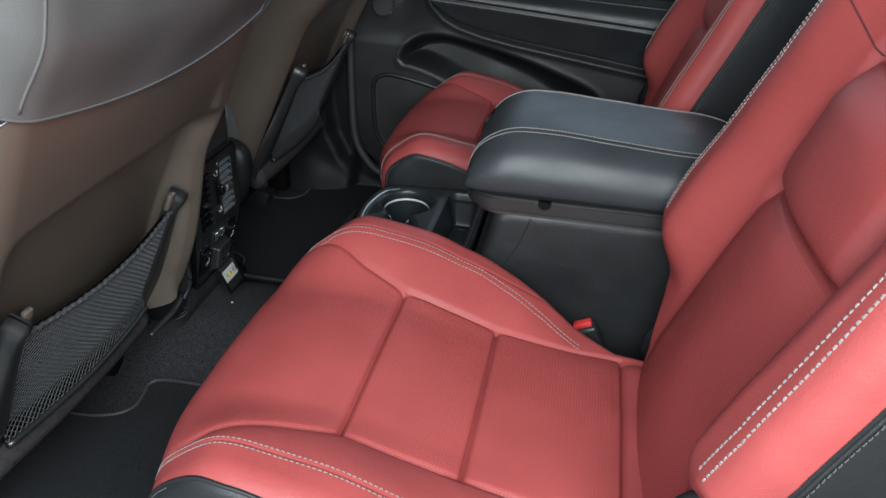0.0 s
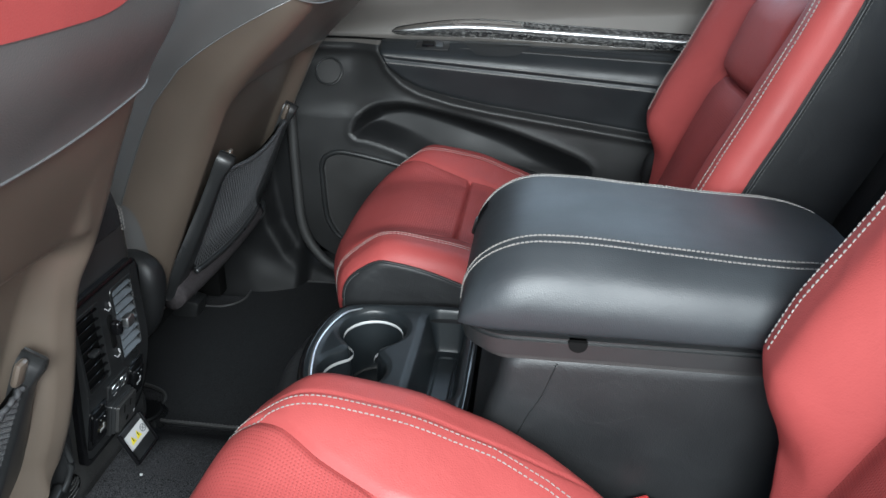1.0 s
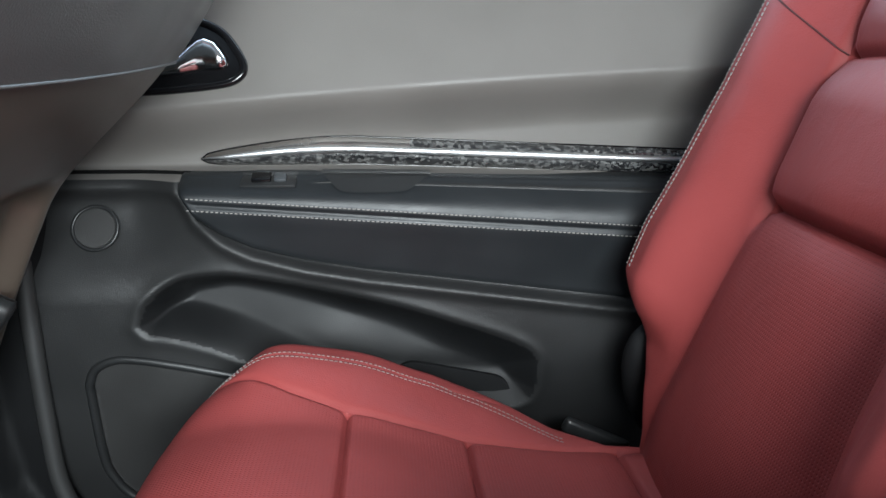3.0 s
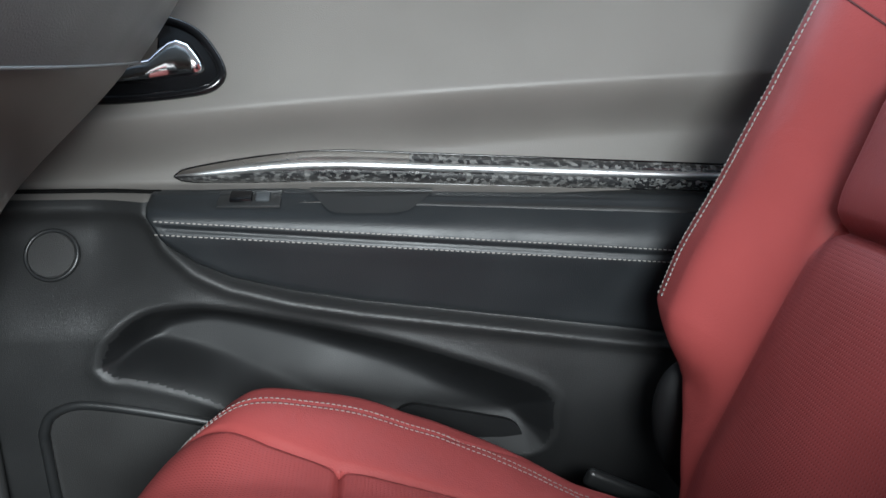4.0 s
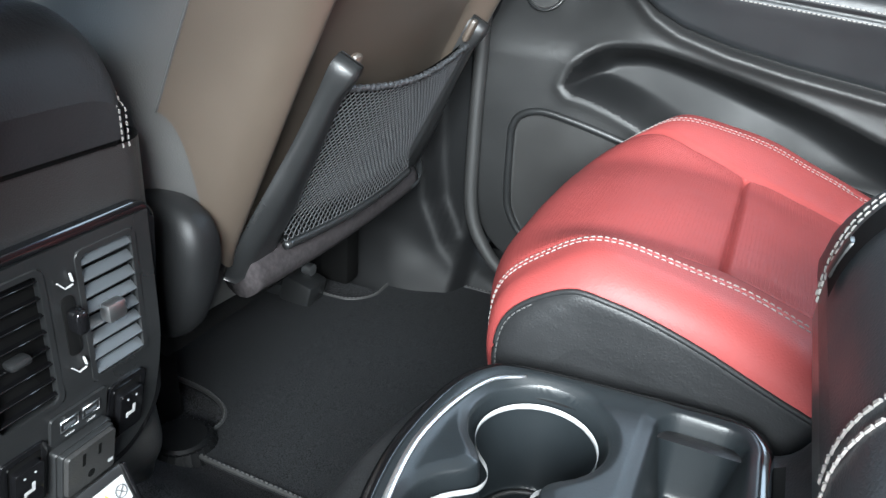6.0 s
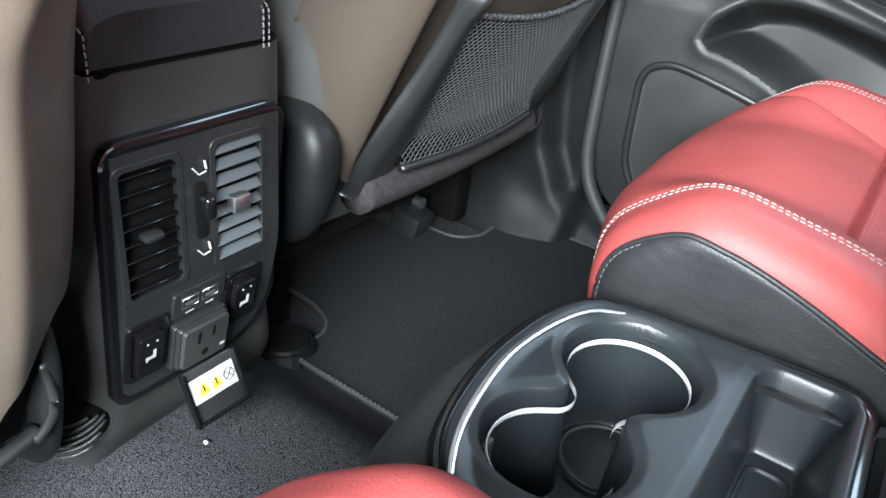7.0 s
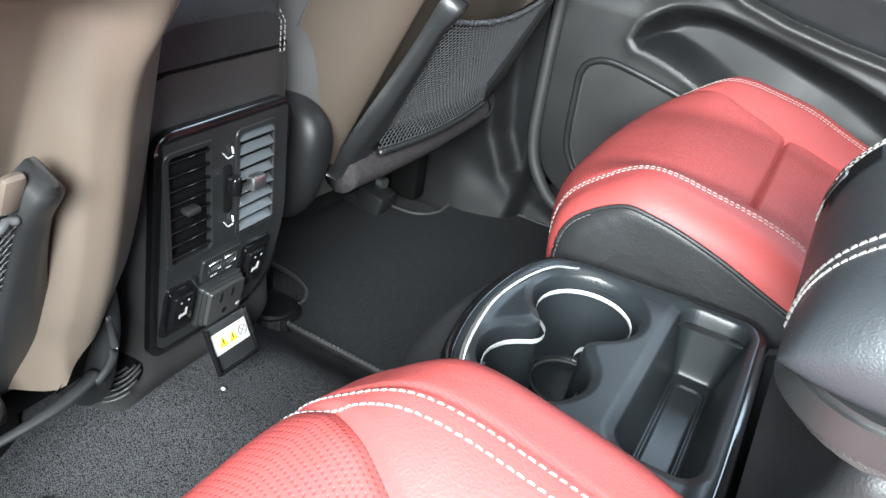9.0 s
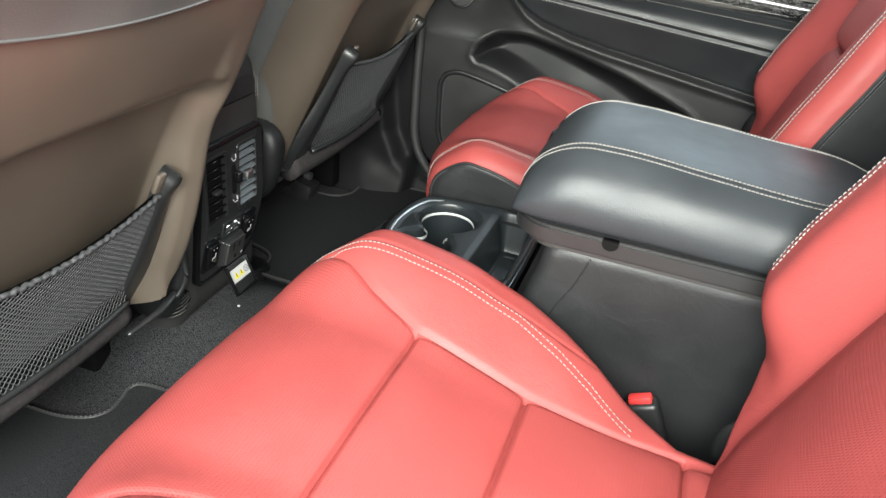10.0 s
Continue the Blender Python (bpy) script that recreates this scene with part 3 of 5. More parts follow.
def well_field(X, Y):
    """Distance to the wall of the two joined cup wells, negative inside."""
    wells = np.full(X.shape, 1e9)
    for cx, cy, r in CUPS:
        wells = np.minimum(wells, np.hypot(X - cx, Y - cy) - r)
    neck = edge_distance([(0.005, -0.016), (0.037, -0.016), (0.037, 0.048), (0.008, 0.048)], X, Y)
    k = 0.010
    h = np.clip(0.5 + 0.5 * (neck - wells) / k, 0, 1)
    return neck * (1 - h) + wells * h - k * h * (1 - h)


def cup_insert():
    """The moulded insert: two joined cup wells and a long tray in one dished sheet."""
    n, m = 250, 270
    xs, ys = np.linspace(-0.047, 0.157, n), np.linspace(-0.111, 0.127, m)
    X, Y = np.meshgrid(xs, ys, indexing="ij")
    Z = np.full(X.shape, 0.275)
    wells = well_field(X, Y)
    Z -= 0.078 * np_smooth(0.003, -0.003, wells) + 0.004 * np_smooth(0.010, 0.0, wells)
    tray = edge_distance(TRAY, X, Y)
    Z -= 0.052 * np_smooth(0.003, -0.011, tray) + 0.003 * np_smooth(0.012, 0.0, tray)
    inner = edge_distance(rounded_outline(0.0995, 0.1235, -0.050, 0.088, 0.008), X, Y)
    Z += 0.0025 * np.exp(-(inner / 0.0016) ** 2)
    rim = edge_distance(RIM, X, Y)
    Z -= 0.012 * np_smooth(-0.004, 0.004, rim)
    Z += 0.003 * np_smooth(-0.018, -0.006, rim) * np_smooth(0.004, -0.002, rim)
    keep = rim < -0.0015
    verts = np.stack([X, Y, Z], -1).reshape(-1, 3)
    faces = []
    for i in range(n - 1):
        for j in range(m - 1):
            if keep[i, j] or keep[i + 1, j + 1]:
                a = i * m + j
                faces.append((a, a + m, a + m + 1, a + 1))
    link_mesh("cup_holder_insert", verts, faces, cup_plastic, console, "smooth black moulded cup holder insert")
    tube("gloss_rim", [(x, y, 0.2705) for x, y in RIM], 0.0056, gloss_black, console, "gloss black rim", closed=True, sides=10)
    pale = curve_points([(0.012, -0.099, 0.2765), (-0.004, -0.088, 0.2772), (-0.018, -0.062, 0.2775), (-0.027, -0.028, 0.2775), (-0.032, 0.014, 0.2775), (-0.027, 0.056, 0.2775), (-0.016, 0.086, 0.2772), (0.002, 0.101, 0.2765)], 60)
    tube("bright_line", pale, [0.0008 + 0.0016 * math.sin(math.pi * (0.04 + 0.92 * i / 59)) ** 0.5 for i in range(60)], satin_silver, console, "satin silver accent line", sides=8, flat=0.45)
    # pale band round the joined wells, a little below their lip
    def well_distance(x, y):
        return float(well_field(np.array([x]), np.array([y]))[0])
    band = []
    for i in range(181):
        w = radians(-35 + 340 * i / 180)
        lo, hi = 0.0, 0.09
        for _ in range(24):
            mid = (lo + hi) / 2
            if well_distance(0.021 + mid * math.cos(w), 0.018 + mid * math.sin(w)) < -0.0022:
                lo = mid
            else:
                hi = mid
        band.append((0.021 + lo * math.cos(w), 0.018 + lo * math.sin(w)))
    verts, faces = [], []
    for x, y in band:
        inx, iny = x + (0.021 - x) * 0.012, y + (0.018 - y) * 0.012
        verts += [(x, y, 0.2628), (inx, iny, 0.2622), (inx, iny, 0.2596), (x, y, 0.2588)]
    for i in range(len(band) - 1):
        faces += [(4 * i + k, 4 * i + k + 1, 4 * i + k + 5, 4 * i + k + 4) for k in range(3)]
    link_mesh("cup_ring", verts, faces, ring_mat, console, "pale band round the cup wells")
    for cx, cy, r in CUPS:
        arc = [(cx + (r - 0.010) * math.cos(radians(9 * i)), cy + (r - 0.010) * math.sin(radians(9 * i)), 0.1965) for i in range(40)]
        tube("cup_mat", arc, 0.0016, rubber, console, sides=6, closed=True)
    part("cup_spring", box_bm((0.004, 0.010, 0.035), (-0.014, -0.036, 0.240), 0.0015), rubber, console)


cup_insert()


def armrest_lid():
    lid = thing("armrest", "padded black leather armrest lid with pale double stitching", "armrest")
    x0, x1, hw = 0.143, 0.508, 0.130
    ring = [(-0.117, 0.391), (-0.128, 0.402), (-0.1305, 0.424), (-0.121, 0.448), (-0.104, 0.463), (-0.084, 0.4712), (-0.045, 0.4745), (0.0, 0.4755)]
    ring += [(-y, z) for y, z in ring[-2::-1]]
    line = curve_points([(y, 0, z) for y, z in ring], 241)

    def shape(u, v):
        """u from the front end rearwards, v round the section from the near lower edge to the far one."""
        k = min(max(v, 0.0), 1.0) * 240
        i = min(int(k), 239)
        p = line[i].lerp(line[i + 1], k - i)
        rise = math.sqrt(max(0.0, 1 - (1 - min(max(u, 0.0) / 0.075, 1)) ** 2))
        spread = math.sqrt(max(0.0, 1 - (1 - min(max(u, 0.0) / 0.055, 1)) ** 2))
        tail = math.sqrt(max(0.0, 1 - (1 - min(max(x1 - x0 - u, 0.0) / 0.085, 1)) ** 2))
        y = p.x * (0.84 + 0.16 * spread) * (0.52 + 0.48 * tail)
        z = 0.391 + (p.z - 0.391) * (0.14 + 0.86 * rise)
        z -= 0.012 * smooth(0.08, 0.30, u) * (p.z - 0.391) / 0.084
        z -= 0.016 * (1 - tail) * (p.z - 0.391) / 0.084
        z -= 0.0020 * bell(abs(p.x) - 0.084, 0.0028)
        return x0 + u, y, z + 0.0008 * noise.noise(Vector((u * 22, p.x * 22, 5.5)))
    sheet("pad", shape, 0.0, x1 - x0, 130, 0.0, 1.0, 150, sky_tint_leather, lid, flip=True)
    front = [shape(0.0, i / 150) for i in range(151)]
    link_mesh("pad_front", front, [tuple(range(151))], sky_tint_leather, lid)

    def v_of(y):
        return min(range(241), key=lambda i: abs(line[i].x - y) + (10 if line[i].z < 0.455 else 0)) / 240
    for s in (-1, 1):
        for off in (0.0795, 0.0890):
            uv = [((x1 - x0 - 0.01) * (i / 300) ** 3, v_of(s * off)) for i in range(301)]
            pts, out = surface_line(shape, uv)
            foot = [pts[0] + Vector((-0.0003, 0, -0.0011 * k)) for k in range(9, 0, -1)]
            stitches("stitching", foot + pts, lambda p, o=out: o(p) if o(p).z - o(p).x > 0 else -o(p), thread, lid, pitch=0.0041, length=0.0039, width=0.0018, height=0.0010)
    # hard base under the pad
    for name, zz, hh, inset, mat in (("base", 0.381, 0.020, 0.004, smooth_plastic), ("base_lip", 0.366, 0.010, 0.012, black_plastic)):
        pts = rounded_outline(x0 + inset - 0.002, x1, -hw + inset, hw - inset, 0.07, front_r=0.045)
        bm = bmesh.new()
        f = bm.faces.new([bm.verts.new((x, y, zz - hh / 2)) for x, y in pts])
        g = bmesh.ops.extrude_face_region(bm, geom=[f])
        bmesh.ops.translate(bm, vec=(0, 0, hh), verts=[v for v in g["geom"] if isinstance(v, bmesh.types.BMVert)])
        bmesh.ops.bevel(bm, geom=[e for e in bm.edges if abs(e.verts[0].co.z - e.verts[1].co.z) < 1e-6], offset=0.003, segments=2, affect="EDGES")
        part(name, bm, mat, lid)
    # near-black half disc in place of the shade in the finger notch
    bm = bmesh.new()
    bmesh.ops.create_cone(bm, cap_ends=True, segments=28, radius1=0.0085, radius2=0.0085, depth=0.008)
    for v in bm.verts:
        v.co.y = min(v.co.y, 0.002)
    bmesh.ops.transform(bm, matrix=pose(0.252, -0.1235, 0.389, 90, 0, 0), verts=bm.verts[:])
    part("latch", bm, dark_void, lid, "dark half disc for the shade in the finger notch")
    va, vb = v_of(0.040), v_of(0.066)
    # near-black patch laid on the pad as the shade of the latch recess
    slot = sheet("front_latch", lambda u, v: Vector(shape(u, v)) + Vector((-0.0012, 0, 0.0006)), 0.0002, 0.016, 12, va, vb, 10, dark_void, lid, "dark patch for the shade in the latch slot", flip=True)
    part("latch_tongue", box_bm((0.006, 0.010, 0.020), (0.1455, 0.053, 0.420), 0.0025, 2, pose(0, 0, 0, 0, 14, 0)), smooth_plastic, slot, "latch tongue")
    return lid


armrest_lid()


def seat_buckle(x, y, z, lean):
    b = thing("seat_belt_buckle", "black seat belt buckle with red release button", "seat belt buckle", (x, y, z))
    b.rotation_euler = (0, radians(lean), 0)
    part("body", box_bm((0.036, 0.022, 0.085), (0, 0, -0.045), 0.006, 3), smooth_plastic, b)
    part("release_button", box_bm((0.026, 0.013, 0.009), (0, 0, 0.0005), 0.003), buckle_red, b, "red release button")
    part("strap", box_bm((0.030, 0.006, 0.10), (0.0, 0, -0.12), 0.002), rubber, b)


seat_buckle(0.322, -0.136, 0.220, -25)


# ---- front seat, seen from behind ----
fs_at, fs_n, FU, fs_x, fs_z = profile([(-0.352, 0.120), (-0.326, 0.175), (-0.300, 0.235), (-0.257, 0.33), (-0.214, 0.423), (-0.160, 0.535), (-0.112, 0.635),
                                       (-0.078, 0.72), (-0.062, 0.80), (-0.075, 0.87), (-0.115, 0.91)])
SHELL = 0.182


def front_shell(u, q, hollow=True, flare=0.0, kick=0.0):
    """Back of a front seat: u up from its lower edge, q across; past the shell's edge it turns forward round the side."""
    x, z = fs_at(u)
    x += flare * smooth(0.49, 0.66, z)
    # the lower inner corner kicks out round the hinge
    x += kick * smooth(0.60, 0.27, z) * smooth(0.148, 0.172, q)
    nx, nz = -fs_n(u)[0], -fs_n(u)[1]
    s, a = (1 if q >= 0 else -1), abs(q)
    half = SHELL + 0.010 * smooth(0.40, 0.64, z)
    # flat back, a tight corner, then a flat side that slants forward
    r, w = 0.050, 0.96
    if kick and q > 0:
        low = smooth(0.56, 0.42, z)
        half, r, w = half + (0.154 - half) * low, r - 0.020 * low, w - 0.38 * low
    if a <= half:
        y, drop = a, 0.006 * (a / half) ** 2
    elif a <= half + r * w:
        k = (a - half) / r
        y, drop = half + r * math.sin(k), 0.006 + r * (1 - math.cos(k))
    else:
        k = a - half - r * w
        turn = w + 0.30 * smooth(0.06, 0.14, k)
        y, drop = half + r * math.sin(w) + k * math.cos(turn), 0.006 + r * (1 - math.cos(w)) + k * math.sin(turn)
    lump = 0.0
    if hollow and z < 0.60:
        # hollow for the knees between the side ribs
        lump -= 0.026 * smooth(0.198, 0.160, a) * smooth(0.545, 0.505, z + 0.35 * a * a) * smooth(0.20, 0.26, z)
    off = lump - drop
    return x + nx * off, s * y, z + nz * off


def front_seat(outer, flare, bowed, kick=0.0):
    def shell_at(u, q, hollow=True):
        return front_shell(u, q, hollow, flare, kick)

    seat = thing("bucket_seat", "front seat, black leather and satin shell with net pocket", "car seat", group="front seats")
    u_cap = fs_z(0.632)
    spare = 0.018 if outer < 0 else 0.0
    arc = 0.104
    wrap = SHELL + arc + 0.004

    def shell(t, q):
        # the side of the shell is cut away towards the hinge
        low = fs_z(0.225) + (fs_z(0.355) - fs_z(0.225)) * smooth(SHELL + 0.005, wrap, abs(q))
        if kick and q > 0:
            low = fs_z(0.206) + (fs_z(0.292) - fs_z(0.206)) * smooth(0.145, 0.235, q)
        # and its upper corner is rounded off under the leather
        k = min(max((abs(q) - SHELL + 0.045) / (wrap - SHELL + 0.045), 0.0), 1.0)
        high = u_cap + 0.05 - 0.21 * (1 - math.sqrt(max(0.0, 1 - k * k)))
        return shell_at(low + (high - low) * t, q)
    sheet("shell", shell, 0.0, 1.0, 110, -wrap, wrap, 150, shell_plastic, seat, "satin black plastic seat back shell")

    def leather(u, q, lift=0.004):
        p = shell_at(u, q)
        nx, nz = -fs_n(u)[0], -fs_n(u)[1]
        k = lift
        return p[0] + nx * k, p[1], p[2] + nz * k

    def cap(u, q):
        # the padded cap stands proud of the shell, its lower edge bowed
        bow = bowed * (min(abs(q), 0.24) / 0.2) ** 2
        puff = 0.013 * smooth(0.0, 0.09, u - u_cap)
        uu = u + bow * smooth(0.15, 0.0, u - u_cap)
        return leather(uu, q, 0.005 + puff)
    top_red = fs_z(0.80)
    sheet("cap", cap, u_cap, top_red, 60, -0.34, 0.34, 90, lit_leather, seat, "black leather upper back", flip=False)
    sheet("cap_top", cap, top_red, FU, 40, -0.34, 0.34, 90, red_leather, seat, "red leather shoulder")
    tube("cap_edge", [cap(u_cap + 0.001, -0.34 + 0.68 * i / 80) for i in range(81)], 0.0014, lit_leather, seat, sides=6)
    tongue_u = fs_z(0.726)
    sheet("cap_insert", lambda u, q: Vector(cap(tongue_u + (top_red - tongue_u) * u + 0.055 * abs(q * 2 - 1) ** 7 * (1 - u), outer * (-0.155 + 0.320 * q))) + Vector((0.0014, 0, 0)), 0.0, 1.0, 20, 0.0, 1.0, 40, red_leather, seat, "red leather insert", flip=outer < 0)
    stripe = [cap(u_cap + (FU - u_cap) * i / 40, -0.215) for i in range(41)]
    tube("cap_seam", stripe[1:], 0.0014, lit_leather, seat, sides=5)
    for s in (-1, 1):
        lo = SHELL - 0.06
        f = lambda u, q, s=s: leather(u, s * q, -0.004 - 0.014 * smooth(SHELL + 0.05, SHELL - 0.02, q))
        sheet("side_bolster", f, fs_z(0.300) if kick and s > 0 else 0.03, u_cap + 0.03, 90, lo, wrap + 0.13, 50, lit_leather, seat, "black leather seat side", flip=s < 0)
        seam = [Vector(shell(i / 40, s * wrap)) for i in range(41)] + [Vector(shell(1.0, s * (wrap - (wrap - SHELL + 0.03) * i / 30))) for i in range(1, 31)]
        tube("side_seam", seam, 0.0010, lit_leather, seat, sides=5)
        # blade that carries the net: broad at its foot, hooked at its tip
        foot, tip = fs_z(0.205), fs_z(0.424)
        n = 30
        verts, faces = [], []
        for i in range(n + 1):
            t = i / n
            u = foot + (tip - foot) * t
            c = Vector(shell_at(u, s * (0.1425 + (spare if s == outer else 0.0)), False))
            nx, nz = -fs_n(u)[0], -fs_n(u)[1]
            out = Vector((nx, 0, nz))
            lift = 0.004 + 0.004 * smooth(0.0, 0.35, t) + 0.007 * smooth(0.82, 0.97, t)
            w = 0.014 - 0.003 * smooth(0.1, 0.7, t)
            if t > 0.93:
                w *= math.sqrt(max(0.05, 1 - ((t - 0.93) / 0.07) ** 2))
            for dy, k in ((-w, -0.008), (-w * 0.9, lift * 0.8), (-w * 0.4, lift), (w * 0.4, lift), (w * 0.9, lift * 0.8), (w, -0.008)):
                # the side away from the net spreads towards the foot
                if dy * s > 0:
                    dy *= 1 + 2.2 * smooth(0.90, 0.10, t)
                verts.append(c + out * k + Vector((0, dy, 0)))
        for i in range(n):
            for k in range(5):
                a = i * 6 + k
                faces.append((a, a + 1, a + 7, a + 6))
        faces += [(0, 1, 2, 3, 4, 5), tuple(range(n * 6 + 5, n * 6 - 1, -1))]
        blade = link_mesh("pocket_blade", verts, faces, smooth_plastic, seat, "curved black plastic blade holding the net")
        c = Vector(shell_at(tip - 0.018, s * (0.136 + (spare if s == outer else 0.0)), False))
        part("net_clip", box_bm((0.008, 0.014, 0.028), (c.x + 0.002, c.y - s * 0.008, c.z + 0.004), 0.004, 2, pose(0, 0, 0, 0, 24, 0)), shell_plastic, seat)
        # lower corner bow of the pocket
        if s == outer:
            bow = curve_points([shell_at(foot + 0.03, s * 0.140), Vector(shell_at(foot - 0.006, s * 0.150)) + Vector((0.018, 0, 0)),
                                Vector(shell_at(foot - 0.004, s * 0.20)) + Vector((0.012, 0, 0.006)), Vector(shell_at(foot + 0.006, s * 0.248)) + Vector((0.0, 0, 0.006))], 24)
            tube("pocket_bow", bow, [0.0035 + 0.0035 * math.sin(i / 23 * 3.1) for i in range(24)], smooth_plastic, seat, "smooth plastic corner bow", sides=8, flat=0.6)
    # net of crossed cords, with a ruffled top band and a lower bar
    u0, u1 = fs_z(0.232), fs_z(0.392)

    def netp(a, b):
        sag = 0.012 * math.sin(math.pi * a) * b
        u = u0 + (u1 - u0) * b - sag
        p = Vector(shell_at(u, -0.132 - spare + (0.264 + spare) * a))
        d = 0.025 + 0.004 * b + 0.005 * math.sin(math.pi * a)
        return p + Vector((d, 0, d * -0.3))
    verts, faces = [], []
    rows, waves = 44, 34
    for k in range(rows):
        run = []
        for i in range(waves * 6 + 1):
            a = i / (waves * 6)
            b = (k + 0.5 + 0.46 * math.sin(2 * math.pi * waves * a + math.pi * k)) / rows
            run.append(netp(a, b) + Vector((0.0007 * math.cos(2 * math.pi * waves * a + math.pi * k), 0, 0)))
        v, f = tube_mesh(run, 0.00062, 4)
        o = len(verts)
        verts += v
        faces += [tuple(o + x for x in q) for q in f]
    tagged(link_mesh("net", verts, faces, net_cord, seat, "black stretch net"), kind="stuff")
    # added black sheet, painting the shade behind the cords
    sheet("net_backing", lambda a, b: netp(a, b) - Vector((0.008, 0, 0)), 0.0, 1.0, 30, 0.0, 1.0, 20, dark_void, seat, "near-black sheet for the shade behind the net")
    ruffle = [netp(i / 120, 1.0) + Vector((0.0008 * math.sin(i * 1.7), 0, 0.0009 * math.sin(i * 1.3))) for i in range(121)]
    tube("net_band", ruffle, 0.0028, net_cord, seat, "ruffled elastic band", sides=7)
    tube("net_bar", [netp(i / 30, 0.0) for i in range(31)], 0.0045, smooth_plastic, seat, sides=8)
    felt = [Vector(shell_at(fs_z(0.208), -0.170 + (0.31 if kick else 0.34) * i / 30, False)) + Vector((-0.002, 0, -0.004)) for i in range(31)]
    tube("felt_roll", felt, 0.022, fuzzy, seat, "dark felt covered lower roll", sides=16)
    # lower pan and hinge drums under the back
    sheet("seat_pan", lambda u, v: (-0.36 - 0.42 * u, v, 0.135 + 0.10 * u), 0, 1, 6, -0.23, 0.23, 8, dark_void, seat)
    for s in (-1, 1):
        if s == outer:
            continue
        bm = bmesh.new()
        bmesh.ops.create_uvsphere(bm, u_segments=28, v_segments=16, radius=1.0)
        for v in bm.verts:
            v.co = Vector([math.copysign(abs(c) ** 0.72, c) for c in v.co])
        bmesh.ops.scale(bm, vec=(0.050, 0.026, 0.070) if outer > 0 else (0.068, 0.013, 0.090), verts=bm.verts[:])
        bmesh.ops.transform(bm, matrix=pose(-0.338, s * 0.243, 0.248, 0, 16, 0) if outer > 0 else pose(-0.335, 0.212, 0.240, 0, 14, 0), verts=bm.verts[:])
        part("hinge_cover", bm, pocket_plastic, seat, "smooth black hinge cover")
    if outer < 0:
        # dark sheet for the shade under the cut corner; thin rim, rail below
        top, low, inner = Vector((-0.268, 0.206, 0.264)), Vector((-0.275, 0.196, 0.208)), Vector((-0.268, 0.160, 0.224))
        sheet("hinge_hollow", lambda u, v: inner + (top - inner) * u * v + (low - inner) * u * (1 - v) + Vector((-0.012 * u * (1 - v * v), 0, 0)), 0.0, 1.0, 8, 0.0, 1.0, 8, dark_void, seat, "near-black sheet for the shade in the hinge hollow")
        tube("hinge_rim", curve_points([top + Vector((0.002, 0.001, 0.006)), Vector((-0.264, 0.209, 0.240)), Vector((-0.268, 0.206, 0.222)), low + Vector((0.002, 0.002, 0.0))], 20), 0.0034, smooth_plastic, seat, "thin rim round the hinge hollow", sides=8)
        rail = curve_points([low + Vector((-0.004, 0.006, 0.003)), Vector((-0.274, 0.172, 0.207)), Vector((-0.275, 0.147, 0.204)), Vector((-0.280, 0.112, 0.200))], 24)
        tube("pocket_bow", rail, [0.0066 - 0.003 * i / 23 for i in range(24)], smooth_plastic, seat, "smooth plastic corner bow", sides=10, flat=0.7)
    for s in (-1, 1):
        part("rail_leg", box_bm((0.05, 0.035, 0.12), (-0.43, s * 0.19, 0.07), 0.006), dark_void, seat)
        if s == outer > 0:
            continue
        bm = bmesh.new()
        bmesh.ops.create_cone(bm, cap_ends=True, segments=28, radius1=0.041, radius2=0.030, depth=0.020)
        bmesh.ops.bevel(bm, geom=bm.edges[:], offset=0.004, segments=2, affect="EDGES")
        bmesh.ops.translate(bm, vec=(-0.372, 0.142 if outer < 0 < s else s * 0.212, 0.014), verts=bm.verts[:])
        part("rail_cap", bm, sill_plastic, seat, "round black rail end cap")
        part("rail", box_bm((0.30, 0.05, 0.03), (-0.56, s * 0.19, 0.02), 0.004), dark_void, seat)
    # front face, closing the seat
    sheet("seat_front", lambda u, v: (fs_at(u)[0] - 0.17, v, fs_at(u)[1] - 0.02), 0.0, FU - 0.03, 20, -0.16, 0.16, 6, black_leather, seat)
    return seat


FRONT_Y = 0.384
front_far, front_near = front_seat(1, 0.065, 0.0), front_seat(-1, 0.0, 0.018, 0.056)
front_far.location, front_near.location = (0, FRONT_Y, 0), (-0.004, -0.337, -0.045)
tagged(front_near, label="front seat by the open door, satin black back, net pocket")


# ---- front console end with vents ----
def bez_x(z):
    return -0.281 - 0.020 * smooth(0.25, 0.13, z)


def on_bezel(y, z, out=0.0):
    return Vector((bez_x(z) + out, y, z))


